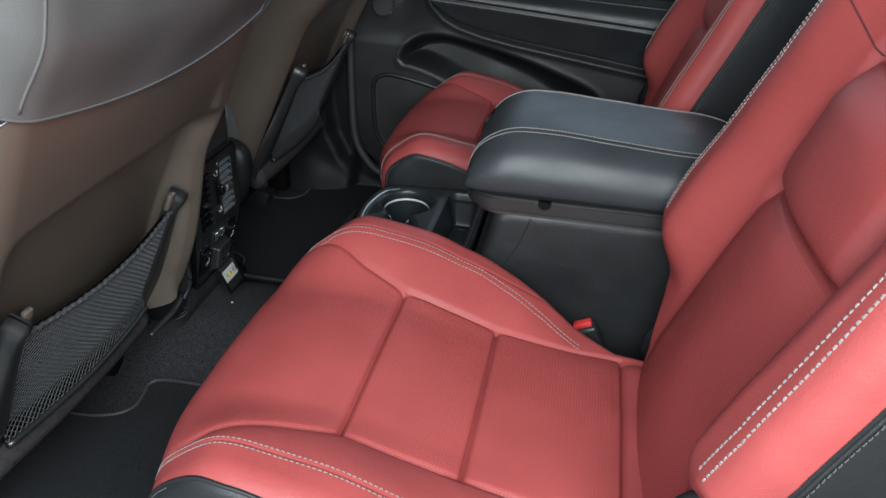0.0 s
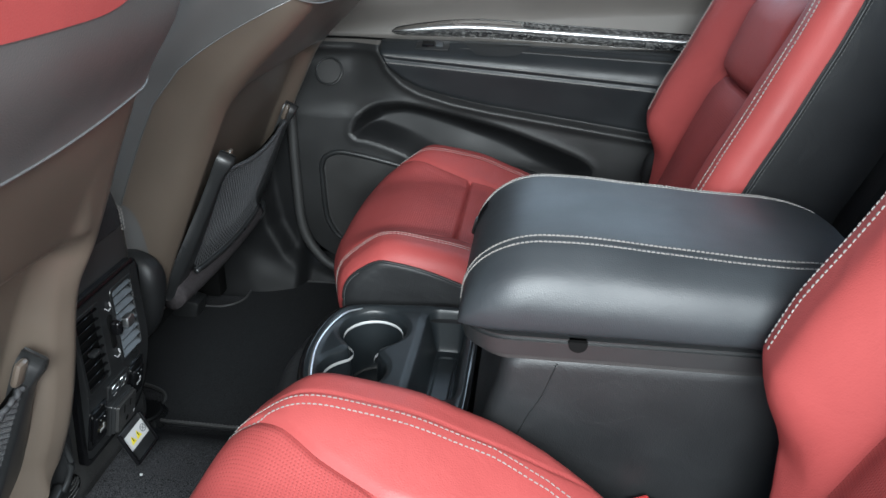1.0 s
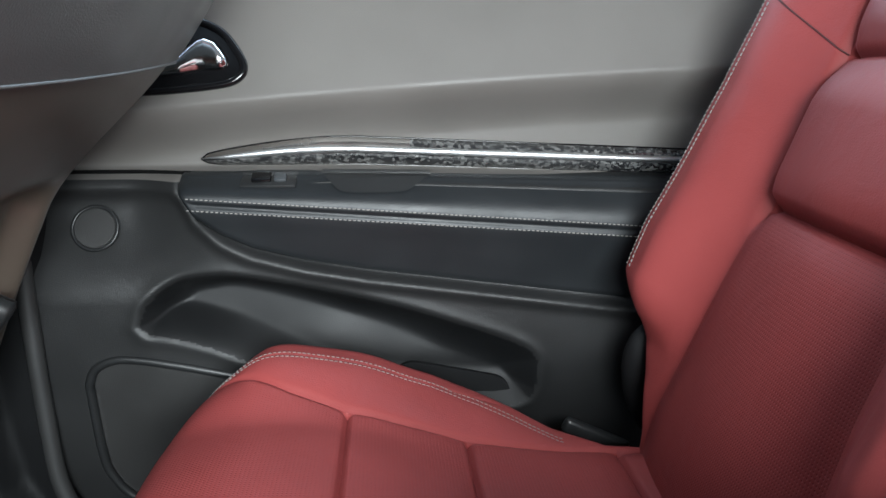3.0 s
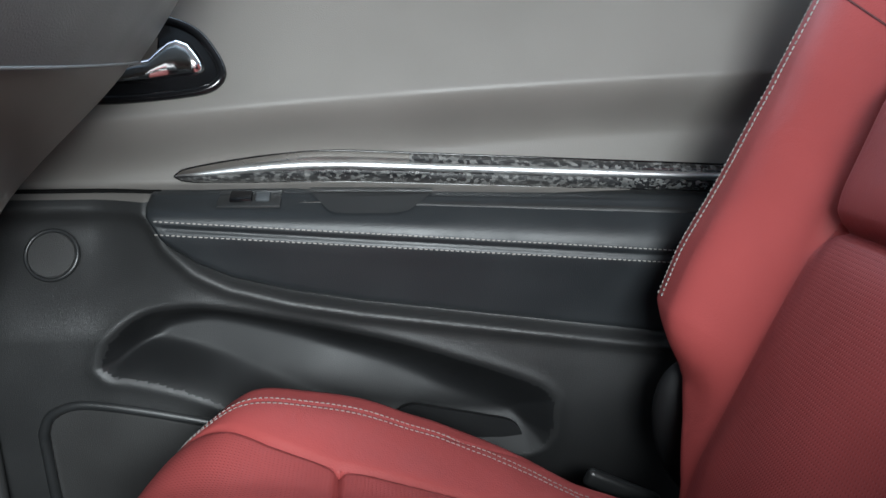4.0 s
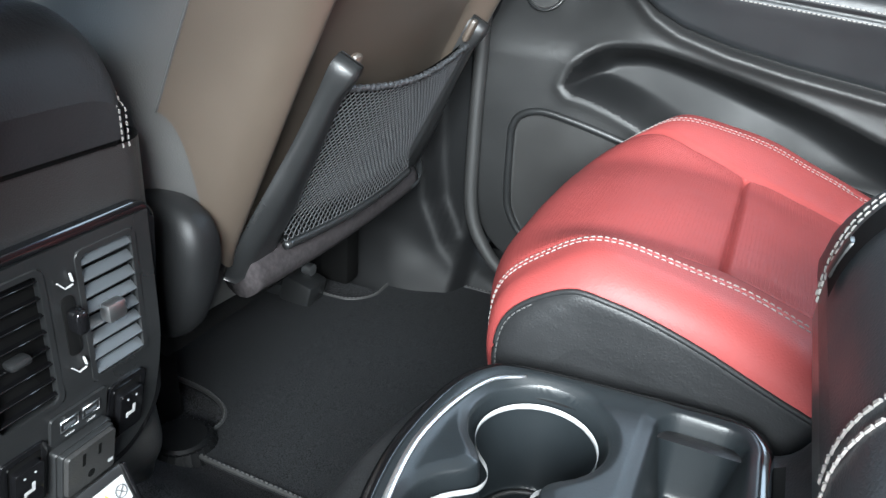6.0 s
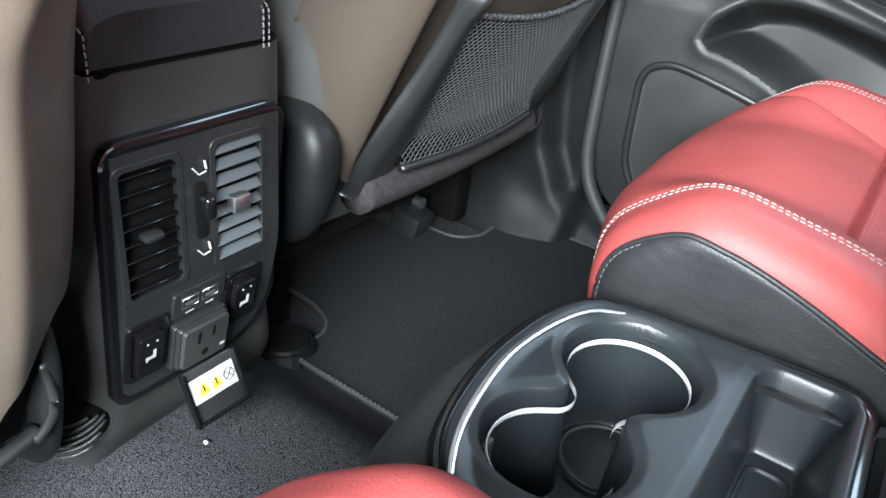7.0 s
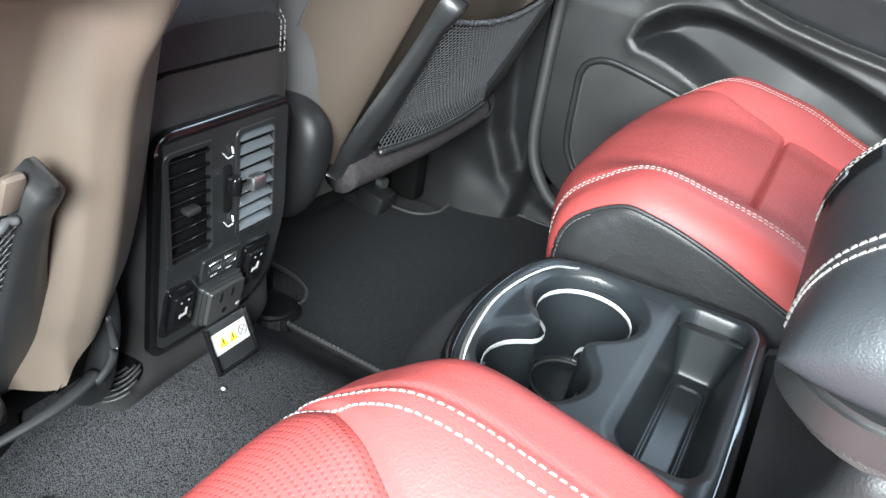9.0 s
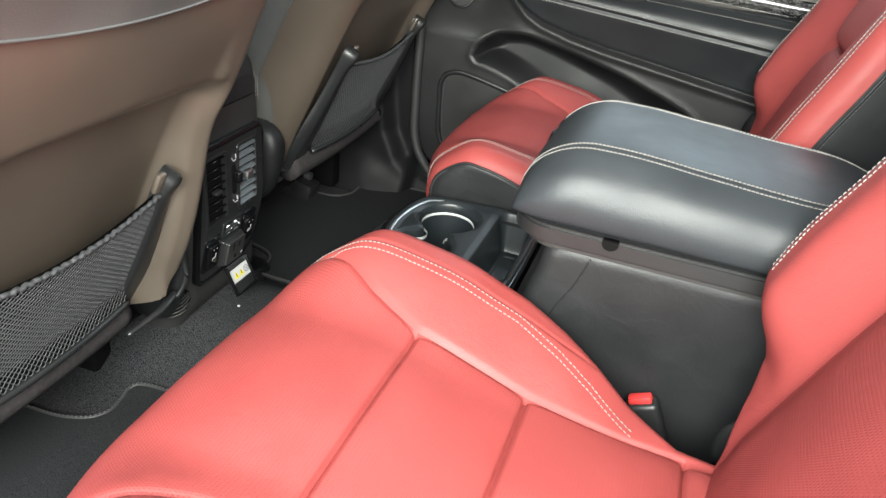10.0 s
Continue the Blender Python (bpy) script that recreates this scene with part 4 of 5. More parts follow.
def bezel_plate(name, outline, out0, out1, material, parent, label="", bevel=0.0015, hole=None):
    """A plate that lies on the sloping end of the console, cut to an outline in y, z."""
    n = len(outline)
    verts = [on_bezel(y, z, out0) for y, z in outline] + [on_bezel(y, z, out1) for y, z in outline]
    cy, cz = sum(p[0] for p in outline) / n, sum(p[1] for p in outline) / n
    rim = [on_bezel(y + (cy - y) * 0.02, z + (cz - z) * 0.02, out1 + bevel) for y, z in outline]
    verts += rim
    faces = [(i, (i + 1) % n, n + (i + 1) % n, n + i) for i in range(n)]
    faces += [(n + i, n + (i + 1) % n, 2 * n + (i + 1) % n, 2 * n + i) for i in range(n)]
    if hole is None:
        faces.append(tuple(range(2 * n, 3 * n)))
    else:
        k = 3 * n
        verts += [on_bezel(y, z, out1 + bevel) for y, z in hole] + [on_bezel(y, z, out0) for y, z in hole]
        faces += [(2 * n + i, 2 * n + (i + 1) % n, k + (i + 1) % n, k + i) for i in range(n)]
        faces += [(k + i, k + (i + 1) % n, k + n + (i + 1) % n, k + n + i) for i in range(n)]
    ob = link_mesh(name, verts, faces, material, parent, label)
    ob.data.set_sharp_from_angle(angle=radians(35))
    return ob


def yz_round(y0, y1, z0, z1, r, n=6):
    return [(p[0], p[1]) for p in rounded_outline(y0, y1, z0, z1, r, n)]


def yz_corners(y0, y1, z0, z1, radii, n=8):
    """A rounded outline in y, z with a radius of its own for each corner: far top, near top, near bottom, far bottom."""
    pts = []
    for (cy, sy), (cz, sz), a0, r in zip(((y1, -1), (y0, 1), (y0, 1), (y1, -1)), ((z1, -1), (z1, -1), (z0, 1), (z0, 1)), (0, 90, 180, 270), radii):
        for i in range(n + 1):
            w = radians(a0 + 90 * i / n)
            pts.append((cy + sy * r + r * math.cos(w), cz + sz * r + r * math.sin(w)))
    return pts


def bar(name, a, b, width, height, material, parent, label="", bevel=0.0006, turn=None):
    """A flat bar from a to b."""
    a, b = Vector(a), Vector(b)
    d = b - a
    m = Matrix.Translation((a + b) / 2) @ d.to_track_quat("X", "Z").to_matrix().to_4x4()
    bm = box_bm((d.length, width, height), (0, 0, 0), bevel, 1, turn)
    bmesh.ops.transform(bm, matrix=m, verts=bm.verts[:])
    return part(name, bm, material, parent, label)


def front_console():
    con = thing("front_console", "rear end of the front console with air vents, outlet and switches", "console")
    # body: an upright rounded block that widens to its foot
    def body(t, w):
        z = 0.06 + 0.325 * t
        half = 0.090 + 0.010 * smooth(0.20, 0.06, z)
        r = 0.030
        depth = 0.5
        a = w
        L = half - r
        if abs(a) <= L:
            y, d = a, 0.0
        elif abs(a) <= L + r * math.pi / 2:
            k = (abs(a) - L) / r
            y, d = math.copysign(L + r * math.sin(k), a), r * (1 - math.cos(k))
        else:
            y, d = math.copysign(half, a), r + abs(a) - L - r * math.pi / 2
        foot = 0.035 * smooth(0.12, 0.06, z) ** 2
        return bez_x(z) - 0.004 - d - foot * 0.5, y + 0.006, z
    sheet("body", body, 0.0, 1.0, 60, -0.40, 0.40, 120, black_plastic, con, "black grained plastic body", flip=True)
    # padded lid above
    def lid(u, v):
        a = v * math.pi
        c, s = math.cos(a), math.sin(a)
        y = -0.007 - 0.074 * math.copysign(abs(c) ** 0.4, c)
        z = 0.392 + 0.085 * abs(s) ** 0.5
        k = math.sqrt(max(0.0, 1 - (1 - min(u / 0.05, 1)) ** 2))
        return -0.276 - u, y * (0.88 + 0.12 * k), 0.392 + (z - 0.392) * (0.35 + 0.65 * k)
    sheet("lid", lid, 0.0, 0.35, 60, 0.0, 1.0, 90, black_leather, con, "padded black leather lid")
    ring = [lid(0.0, i / 60) for i in range(61)]
    link_mesh("lid_end", ring, [tuple(range(61))[::-1]], black_leather, con)
    part("lid_base", box_bm((0.34, 0.128, 0.014), (-0.455, 0, 0.387), 0.004), dark_void, con)
    for s in (-1, 1):
        for off in ((0.0, 0.005) if s > 0 else (0.0,)):
            v = 0.5 + s * 0.43
            line = [Vector(lid(0.003 + 0.25 * i / 60, v)) + Vector((0, -s * off, 0.001)) for i in range(61)]
            down = [Vector((-0.2745, line[0].y * 0.995, line[0].z - 0.004 * i)) for i in range(7, 0, -1)]
            stitches("stitching", down + line, lambda p, s=s: (1.0, 0.2 * s, 0.1) if p.x > -0.278 else (0.3, 0.5 * s, 1.0), thread, con, pitch=0.0046, length=0.0036, width=0.0013, height=0.0009)
    # gloss frame and matt face, open at the vents
    frame_o, frame_i = yz_corners(-0.0745, 0.0765, 0.1310, 0.3465, (0.018, 0.018, 0.014, 0.048)), yz_corners(-0.068, 0.070, 0.138, 0.340, (0.014, 0.014, 0.010, 0.043))
    bezel_plate("gloss_frame", frame_o, -0.002, 0.0045, gloss_black, con, "gloss black frame", hole=frame_i)
    vents = ((-0.067, -0.018, 0), (0.007, 0.055, 1))
    z0, z1 = 0.230, 0.330
    for k, (ya, yb, za, zb) in enumerate(((-0.0675, -0.067, z0, z1), (-0.018, 0.007, z0, z1), (0.055, 0.0695, z0, z1), (-0.0675, 0.0695, z1, 0.3385), (-0.0675, 0.0695, 0.1385, z0))):
        n = 30 if k == 4 else 14
        verts, faces = [], []
        for q in range(n + 1):
            z = za + (zb - za) * (q / n) ** (1.6 if k == 4 else 1.0)
            # the lower face follows the frame's rounded corners
            cut_a, cut_b = (r - math.sqrt(max(r * r - max(0.1385 + r - z, 0.0) ** 2, 0.0)) for r in (0.010, 0.043))
            for y, o in ((ya + cut_a, -0.003), (ya + cut_a, 0.0062), (yb - cut_b, 0.0062), (yb - cut_b, -0.003)):
                verts.append(on_bezel(y, z, o))
        for q in range(n):
            faces += [(4 * q + e, 4 * q + (e + 1) % 4, 4 * q + 4 + (e + 1) % 4, 4 * q + 4 + e) for e in range(4)]
        faces += [(0, 1, 2, 3), (4 * n + 3, 4 * n + 2, 4 * n + 1, 4 * n)]
        link_mesh("face", verts, faces, smooth_plastic, con, "satin black switch face", soft=False)
    for y0, y1, hinge in vents:
        bezel_plate("vent_frame", yz_round(y0 - 0.0015, y1 + 0.0015, z0 - 0.0015, z1 + 0.0015, 0.007), 0.0048, 0.0056, smooth_plastic, con, "vent frame",
                    hole=yz_round(y0 + 0.003, y1 - 0.003, z0 + 0.003, z1 - 0.003, 0.005))
        # shallow well, the shade of its depth put in as near black
        bezel_plate("vent_well", yz_round(y0 - 0.001, y1 + 0.001, z0 - 0.001, z1 + 0.001, 0.002), -0.0036, -0.0030, dark_void, con, bevel=0.0003)
        for i in range(8):
            z = z0 + 0.008 + (z1 - z0 - 0.016) * i / 7
            # far slats are greyer, the light on their tilted faces put into the colour
            tilt, wide = (-2, 0.0050) if hinge == 0 else (40, 0.0085)
            a, b = on_bezel(y0 + 0.002, z, 0.0035), on_bezel(y1 - 0.002, z, 0.0035)
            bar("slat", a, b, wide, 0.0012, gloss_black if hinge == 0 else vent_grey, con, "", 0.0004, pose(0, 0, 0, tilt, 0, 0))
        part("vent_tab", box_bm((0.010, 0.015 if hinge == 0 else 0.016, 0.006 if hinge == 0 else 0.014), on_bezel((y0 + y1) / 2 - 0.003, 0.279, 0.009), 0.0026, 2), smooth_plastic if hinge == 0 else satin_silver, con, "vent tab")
    # slider between the vents
    bezel_plate("slider_slot", yz_round(-0.009, 0.001, 0.260, 0.304, 0.004), 0.0066, 0.0072, dark_void, con, bevel=0.0002)
    part("slider", box_bm((0.013, 0.010, 0.018), on_bezel(-0.004, 0.288, 0.014), 0.004, 3), gloss_black, con, "slider tab")
    # seated figure signs stay plain strokes
    for z in (0.313, 0.250):
        bar("print", on_bezel(-0.010, z + 0.003, 0.0082), on_bezel(-0.005, z - 0.003, 0.0082), 0.0011, 0.0008, white_paint, con, "white print", 0)
        bar("print", on_bezel(-0.005, z - 0.003, 0.0082), on_bezel(0.001, z - 0.002, 0.0082), 0.0011, 0.0008, white_paint, con, "white print", 0)
        bar("print", on_bezel(0.000, z + 0.006, 0.0082), on_bezel(0.001, z + 0.000, 0.0082), 0.0020, 0.0008, white_paint, con, "white print", 0)
    # charging sockets
    bezel_plate("socket_plate", yz_round(-0.031, 0.016, 0.198, 0.222, 0.003), 0.0066, 0.0076, smooth_plastic, con)
    for y in (-0.016, 0.002):
        bezel_plate("charging_socket", yz_round(y - 0.007, y + 0.007, 0.2065, 0.2145, 0.001), 0.0078, 0.0085, vent_grey, con, "charging socket", bevel=0.0003)
        ring = [on_bezel(y + dy, z, 0.0090) for dy, z in ((-0.0070, 0.2060), (0.0070, 0.2060), (0.0070, 0.2150), (-0.0070, 0.2150))]
        tube("socket_rim", ring, 0.0007, satin_silver, con, closed=True, sides=4)
        bar("socket_tongue", on_bezel(y - 0.0045, 0.2095, 0.0093), on_bezel(y + 0.0045, 0.2095, 0.0093), 0.0005, 0.0022, vent_grey, con, "", 0)
        words = bpy.data.curves.new("print", "FONT")
        words.body, words.size, words.align_x, words.extrude = "USB", 0.0046, "CENTER", 0.0001
        words.materials.append(white_paint)
        text = new("print", words)
        text.parent = con
        text.matrix_world = Matrix.Translation(on_bezel(y, 0.2002, 0.0093)) @ pose(0, 0, 0, 90, 0, 90)
        tagged(text, label="white lettering under the socket")
    # heater switches
    for y, up in ((-0.050, 0.009), (0.036, 0.016)):
        bezel_plate("switch_bevel", yz_round(y - 0.0175, y + 0.0175, 0.1435 + up, 0.2005 + up, 0.006), 0.0058, 0.0068, gloss_black, con, "gloss bevel round the switch", hole=yz_round(y - 0.0125, y + 0.0125, 0.149 + up, 0.195 + up, 0.003))
        bezel_plate("switch_well", yz_round(y - 0.014, y + 0.014, 0.148 + up, 0.196 + up, 0.004), 0.0066, 0.0071, dark_void, con, bevel=0.0002)
        bezel_plate("heater_switch", yz_round(y - 0.0105, y + 0.0105, 0.151 + up, 0.189 + up, 0.003), 0.0070, 0.0120, gloss_black, con, "gloss black seat heater switch")
        for dy in (-0.004, 0.004):
            bezel_plate("lamp_dot", yz_round(y + dy - 0.0009, y + dy + 0.0009, 0.1815 + up, 0.1833 + up, 0.0008, 2), 0.0130, 0.0137, ring_mat, con, bevel=0.0001)
        # a small seat sign: back, cushion and foot
        for ya, yb, za, zb in ((0.0012, 0.0038, 0.1655, 0.1745), (-0.0046, 0.0012, 0.1655, 0.1690), (-0.0046, -0.0026, 0.1640, 0.1655)):
            bezel_plate("print", yz_round(y + ya, y + yb, za + up, zb + up, 0.0006, 2), 0.0130, 0.0137, white_paint, con, "white print", bevel=0.0001)
    # mains outlet with its flap hanging open: two stepped lips and a face
    for grow, o0, o1, mat, what in ((0.0, 0.005, 0.0120, smooth_plastic, "black mains outlet housing"), (-0.0018, 0.0120, 0.0165, smooth_plastic, "stepped outlet lip"),
                                    (-0.0034, 0.0165, 0.0205, black_plastic, "dark grey outlet face")):
        bezel_plate("outlet", yz_round(-0.031 - grow, 0.017 + grow, 0.1475 - grow, 0.1925 + grow, 0.0025), o0, o1, mat, con, what, bevel=0.0012)
    # raised near-black plates, shade of the pin holes as colour
    for ya, yb, za, zb, rad in ((-0.0155, -0.0128, 0.1725, 0.1845, 0.0006), (-0.0018, 0.0007, 0.1735, 0.1840, 0.0006), (-0.0105, -0.0045, 0.1570, 0.1640, 0.0028)):
        bezel_plate("slot", yz_round(ya, yb, za, zb, rad, 4), 0.0205, 0.0221, dark_void, con, bevel=0.0001)
    bezel_plate("print", yz_round(0.0075, 0.0120, 0.1575, 0.1605, 0.0005, 2), 0.0205, 0.0220, ring_mat, con, "small printed mark", bevel=0.0001)
    hinge = on_bezel(-0.006, 0.148, 0.020)
    turn = pose(0, 0, 0, 0, -24, 0)
    mid = hinge + Vector((0.011, 0, -0.021))
    flap = part("outlet_flap", box_bm((0.003, 0.052, 0.046), mid, 0.0014, 2, turn), smooth_plastic, con, "open outlet flap")
    for dy, dz, wy, wz in ((-0.0245, 0, 0.003, 0.046), (0.0245, 0, 0.003, 0.046), (0, -0.0215, 0.052, 0.003)):
        part("flap_rim", box_bm((0.006, wy, wz), mid + turn @ Vector((0.002, dy, dz)), 0.001, 2, turn), gloss_black, flap, "raised gloss rim")
    c = mid + turn @ Vector((0.0018, 0, 0.0050))
    part("sticker", box_bm((0.0006, 0.042, 0.020), c, 0.0, 1, turn), white_paint, flap, "white warning sticker")
    for k, y in enumerate((-0.010, 0.002)):
        bm = bmesh.new()
        vs = [bm.verts.new((0.0008, y + dy, dz)) for dy, dz in ((-0.0055, -0.0050), (0.0055, -0.0050), (0.0, 0.0055))]
        bm.faces.new(vs)
        bmesh.ops.transform(bm, matrix=Matrix.Translation(c) @ turn, verts=bm.verts[:])
        part("warning_triangle", bm, yellow_paint, flap, "yellow warning triangle")
        bar("print", c + turn @ Vector((0.0010, y, -0.0025)), c + turn @ Vector((0.0010, y, 0.0025)), 0.0010, 0.0005, dark_void, flap, "", 0)
    ring = [c + turn @ Vector((0.0008, 0.0145 + 0.0048 * math.cos(radians(15 * i)), 0.0048 * math.sin(radians(15 * i)))) for i in range(24)]
    tube("print", ring, 0.0004, vent_grey, flap, closed=True, sides=4)
    for w in (45, 135):
        d = Vector((0.0, 0.0046 * math.cos(radians(w)), 0.0046 * math.sin(radians(w))))
        tube("print", [c + turn @ (Vector((0.0008, 0.0145, 0.0)) - d), c + turn @ (Vector((0.0008, 0.0145, 0.0)) + d)], 0.0003, vent_grey, flap, sides=4)
    # low air outlet at the foot: a crescent of slats over a ball painted as shade
    for i in range(6):
        z = 0.106 + 0.0056 * i
        half = (0.50, 0.80, 1.0, 1.0, 0.80, 0.50)[i]
        pts = [(-0.330 + 0.0265 * math.cos(radians(w)), -0.086 - 0.0265 * math.sin(radians(w)), z - 0.010 * math.sin(radians(w))) for w in range(int(40 - 58 * half), int(40 + 58 * half), 8)]
        tube("foot_vent_slat", pts, 0.0013, black_plastic, con, sides=6)
    bm = bmesh.new()
    bmesh.ops.create_uvsphere(bm, u_segments=24, v_segments=14, radius=1.0)
    bmesh.ops.scale(bm, vec=(0.0262, 0.0262, 0.021), verts=bm.verts[:])
    bmesh.ops.translate(bm, vec=(-0.330, -0.086, 0.116), verts=bm.verts[:])
    part("foot_vent_well", bm, dark_void, con, "near-black ball for the shade in the low air outlet")
    return con


front_console()


# ---- floor and mats ----
def hump(y):
    return 0.082 * math.exp(-(abs(y) / 0.125) ** 3.2)


sheet("floor", lambda x, y: (x, y, hump(y) - 0.004 + 0.0015 * noise.noise(Vector((x * 20, y * 20, 0)))), -1.1, 1.5, 130, -0.72, 0.72, 150, carpet_mat, None)
floor = bpy.data.objects["floor"]
tagged(floor, "black loop pile carpet with low centre tunnel", "floor", kind="structure")
floor.data.flip_normals()


def floor_mat(s):
    ob = thing("floor_mat", "black velour floor mat with grey bound edge", "floor mat", group="floor mats")
    line = [(-0.470, 0.262), (-0.415, 0.258), (-0.378, 0.244), (-0.362, 0.222), (-0.364, 0.196), (-0.366, 0.176), (-0.345, 0.164), (-0.25, 0.162), (-0.10, 0.160), (0.30, 0.158),
            (0.31, 0.40), (0.30, 0.640), (0.0, 0.652), (-0.20, 0.655), (-0.335, 0.648), (-0.356, 0.626), (-0.358, 0.590), (-0.360, 0.556), (-0.386, 0.528), (-0.44, 0.522), (-0.56, 0.515), (-0.60, 0.40), (-0.56, 0.28)]
    pts = curve_points([(x, y, 0) for x, y in line + [line[0]]], 160)[:-1]
    outline = [(p.x, s * p.y) for p in pts]
    bm = bmesh.new()
    top = [bm.verts.new((x, y, hump(y) + 0.008)) for x, y in outline]
    f = bm.faces.new(top)
    g = bmesh.ops.extrude_face_region(bm, geom=[f])
    for v in (v for v in g["geom"] if isinstance(v, bmesh.types.BMVert)):
        v.co.z -= 0.008
    bmesh.ops.triangulate(bm, faces=[x for x in bm.faces if len(x.verts) > 4])
    part("mat_sheet", bm, mat_pile, ob)
    edge = [(x, y, hump(y) + 0.007) for x, y in outline]
    tube("binding", edge, 0.0030, rubber, ob, sides=6, closed=True)
    stitches("stitching", edge + edge[:1], lambda p: (0, 0, 1), mat_thread, ob, pitch=0.0058, length=0.0042, width=0.0011, height=0.0042)
    return ob


for s in (1, -1):
    floor_mat(s).location.x = 0.0 if s > 0 else 0.026
lint = part("lint", box_bm((0.004, 0.003, 0.0025), (-0.263, -0.022, 0.083), 0.001), white_paint)
tagged(lint, "tiny white fleck of lint on the carpet", "lint")


# ---- far door ----
ARM = [(-0.095, 0.503), (-0.093, 0.490), (-0.073, 0.458), (-0.045, 0.436), (-0.013, 0.420), (0.045, 0.404), (0.115, 0.391), (0.25, 0.372), (0.442, 0.345), (0.66, 0.315), (0.66, 0.483), (0.461, 0.492), (0.2, 0.503), (0.0, 0.507)]
RECESS = [(-0.152, 0.332), (-0.140, 0.360), (-0.108, 0.386), (-0.070, 0.394), (-0.032, 0.394), (0.05, 0.378), (0.148, 0.355), (0.225, 0.330), (0.282, 0.309), (0.312, 0.292), (0.322, 0.270), (0.306, 0.218),
          (0.20, 0.215), (0.08, 0.232), (0.0, 0.268), (-0.06, 0.298), (-0.115, 0.316), (-0.140, 0.320)]
SPEAKER = [(-0.214, 0.262), (-0.205, 0.281), (-0.182, 0.292), (-0.150, 0.291), (-0.077, 0.276), (0.02, 0.250), (0.12, 0.215), (0.13, 0.09), (0.0, 0.075), (-0.15, 0.082), (-0.186, 0.100), (-0.206, 0.130), (-0.213, 0.165)]


RECESS, SPEAKER = ([(p.x, p.z) for p in curve_points([(x, 0, z) for x, z in line + line[:1]], 64)[:-1]] for line in (RECESS, SPEAKER))


def door_depth(X, Z):
    """How far the trim stands across the car, by place along it and height."""
    low = 0.672 + 0.048 * np_smooth(0.36, 0.47, Z) * np_smooth(-0.03, -0.16, X)
    low = low + 0.020 * np_smooth(0.30, 0.02, Z)
    high = 0.738 - 0.02 * np.clip(Z - 0.50, 0, 0.1)
    cr = 0.591 + 0.085 * X - 0.04 * X * X
    high = high - 0.036 * np_smooth(cr - 0.062, cr + 0.002, Z) + 0.42 * np.clip(Z - cr, 0, 1)
    ledge = 0.500 + 0.004 * np.cos(X * 3) - 0.03 * np.clip(X - 0.1, 0, 1)
    t = np_smooth(ledge - 0.006, ledge + 0.008, Z)
    low = low - 0.007 * np.exp(-((Z - 0.489) / 0.010) ** 2) * np_smooth(-0.07, -0.11, X)
    y = low * (1 - t) + high * t
    d = edge_distance(RECESS, X, Z)
    up = np_smooth(0.26, 0.40, Z)
    y = y + 0.062 * np_smooth(0.005, -(0.052 - 0.022 * up), d) * (0.45 + 0.55 * up) - 0.002 * np.exp(-(d / 0.010) ** 2)
    d = edge_distance(SPEAKER, X, Z)
    y = y + 0.006 * np_smooth(0.003, -0.004, d)
    d = edge_distance(ARM, X, Z)
    y = y - 0.006 * np.exp(-((d - 0.006) / 0.008) ** 2) * np_smooth(0.50, 0.47, Z) + 0.012 * np_smooth(0.004, -0.004, d)
    return y


DOOR_X0, DOOR_X1 = -0.262, 0.92


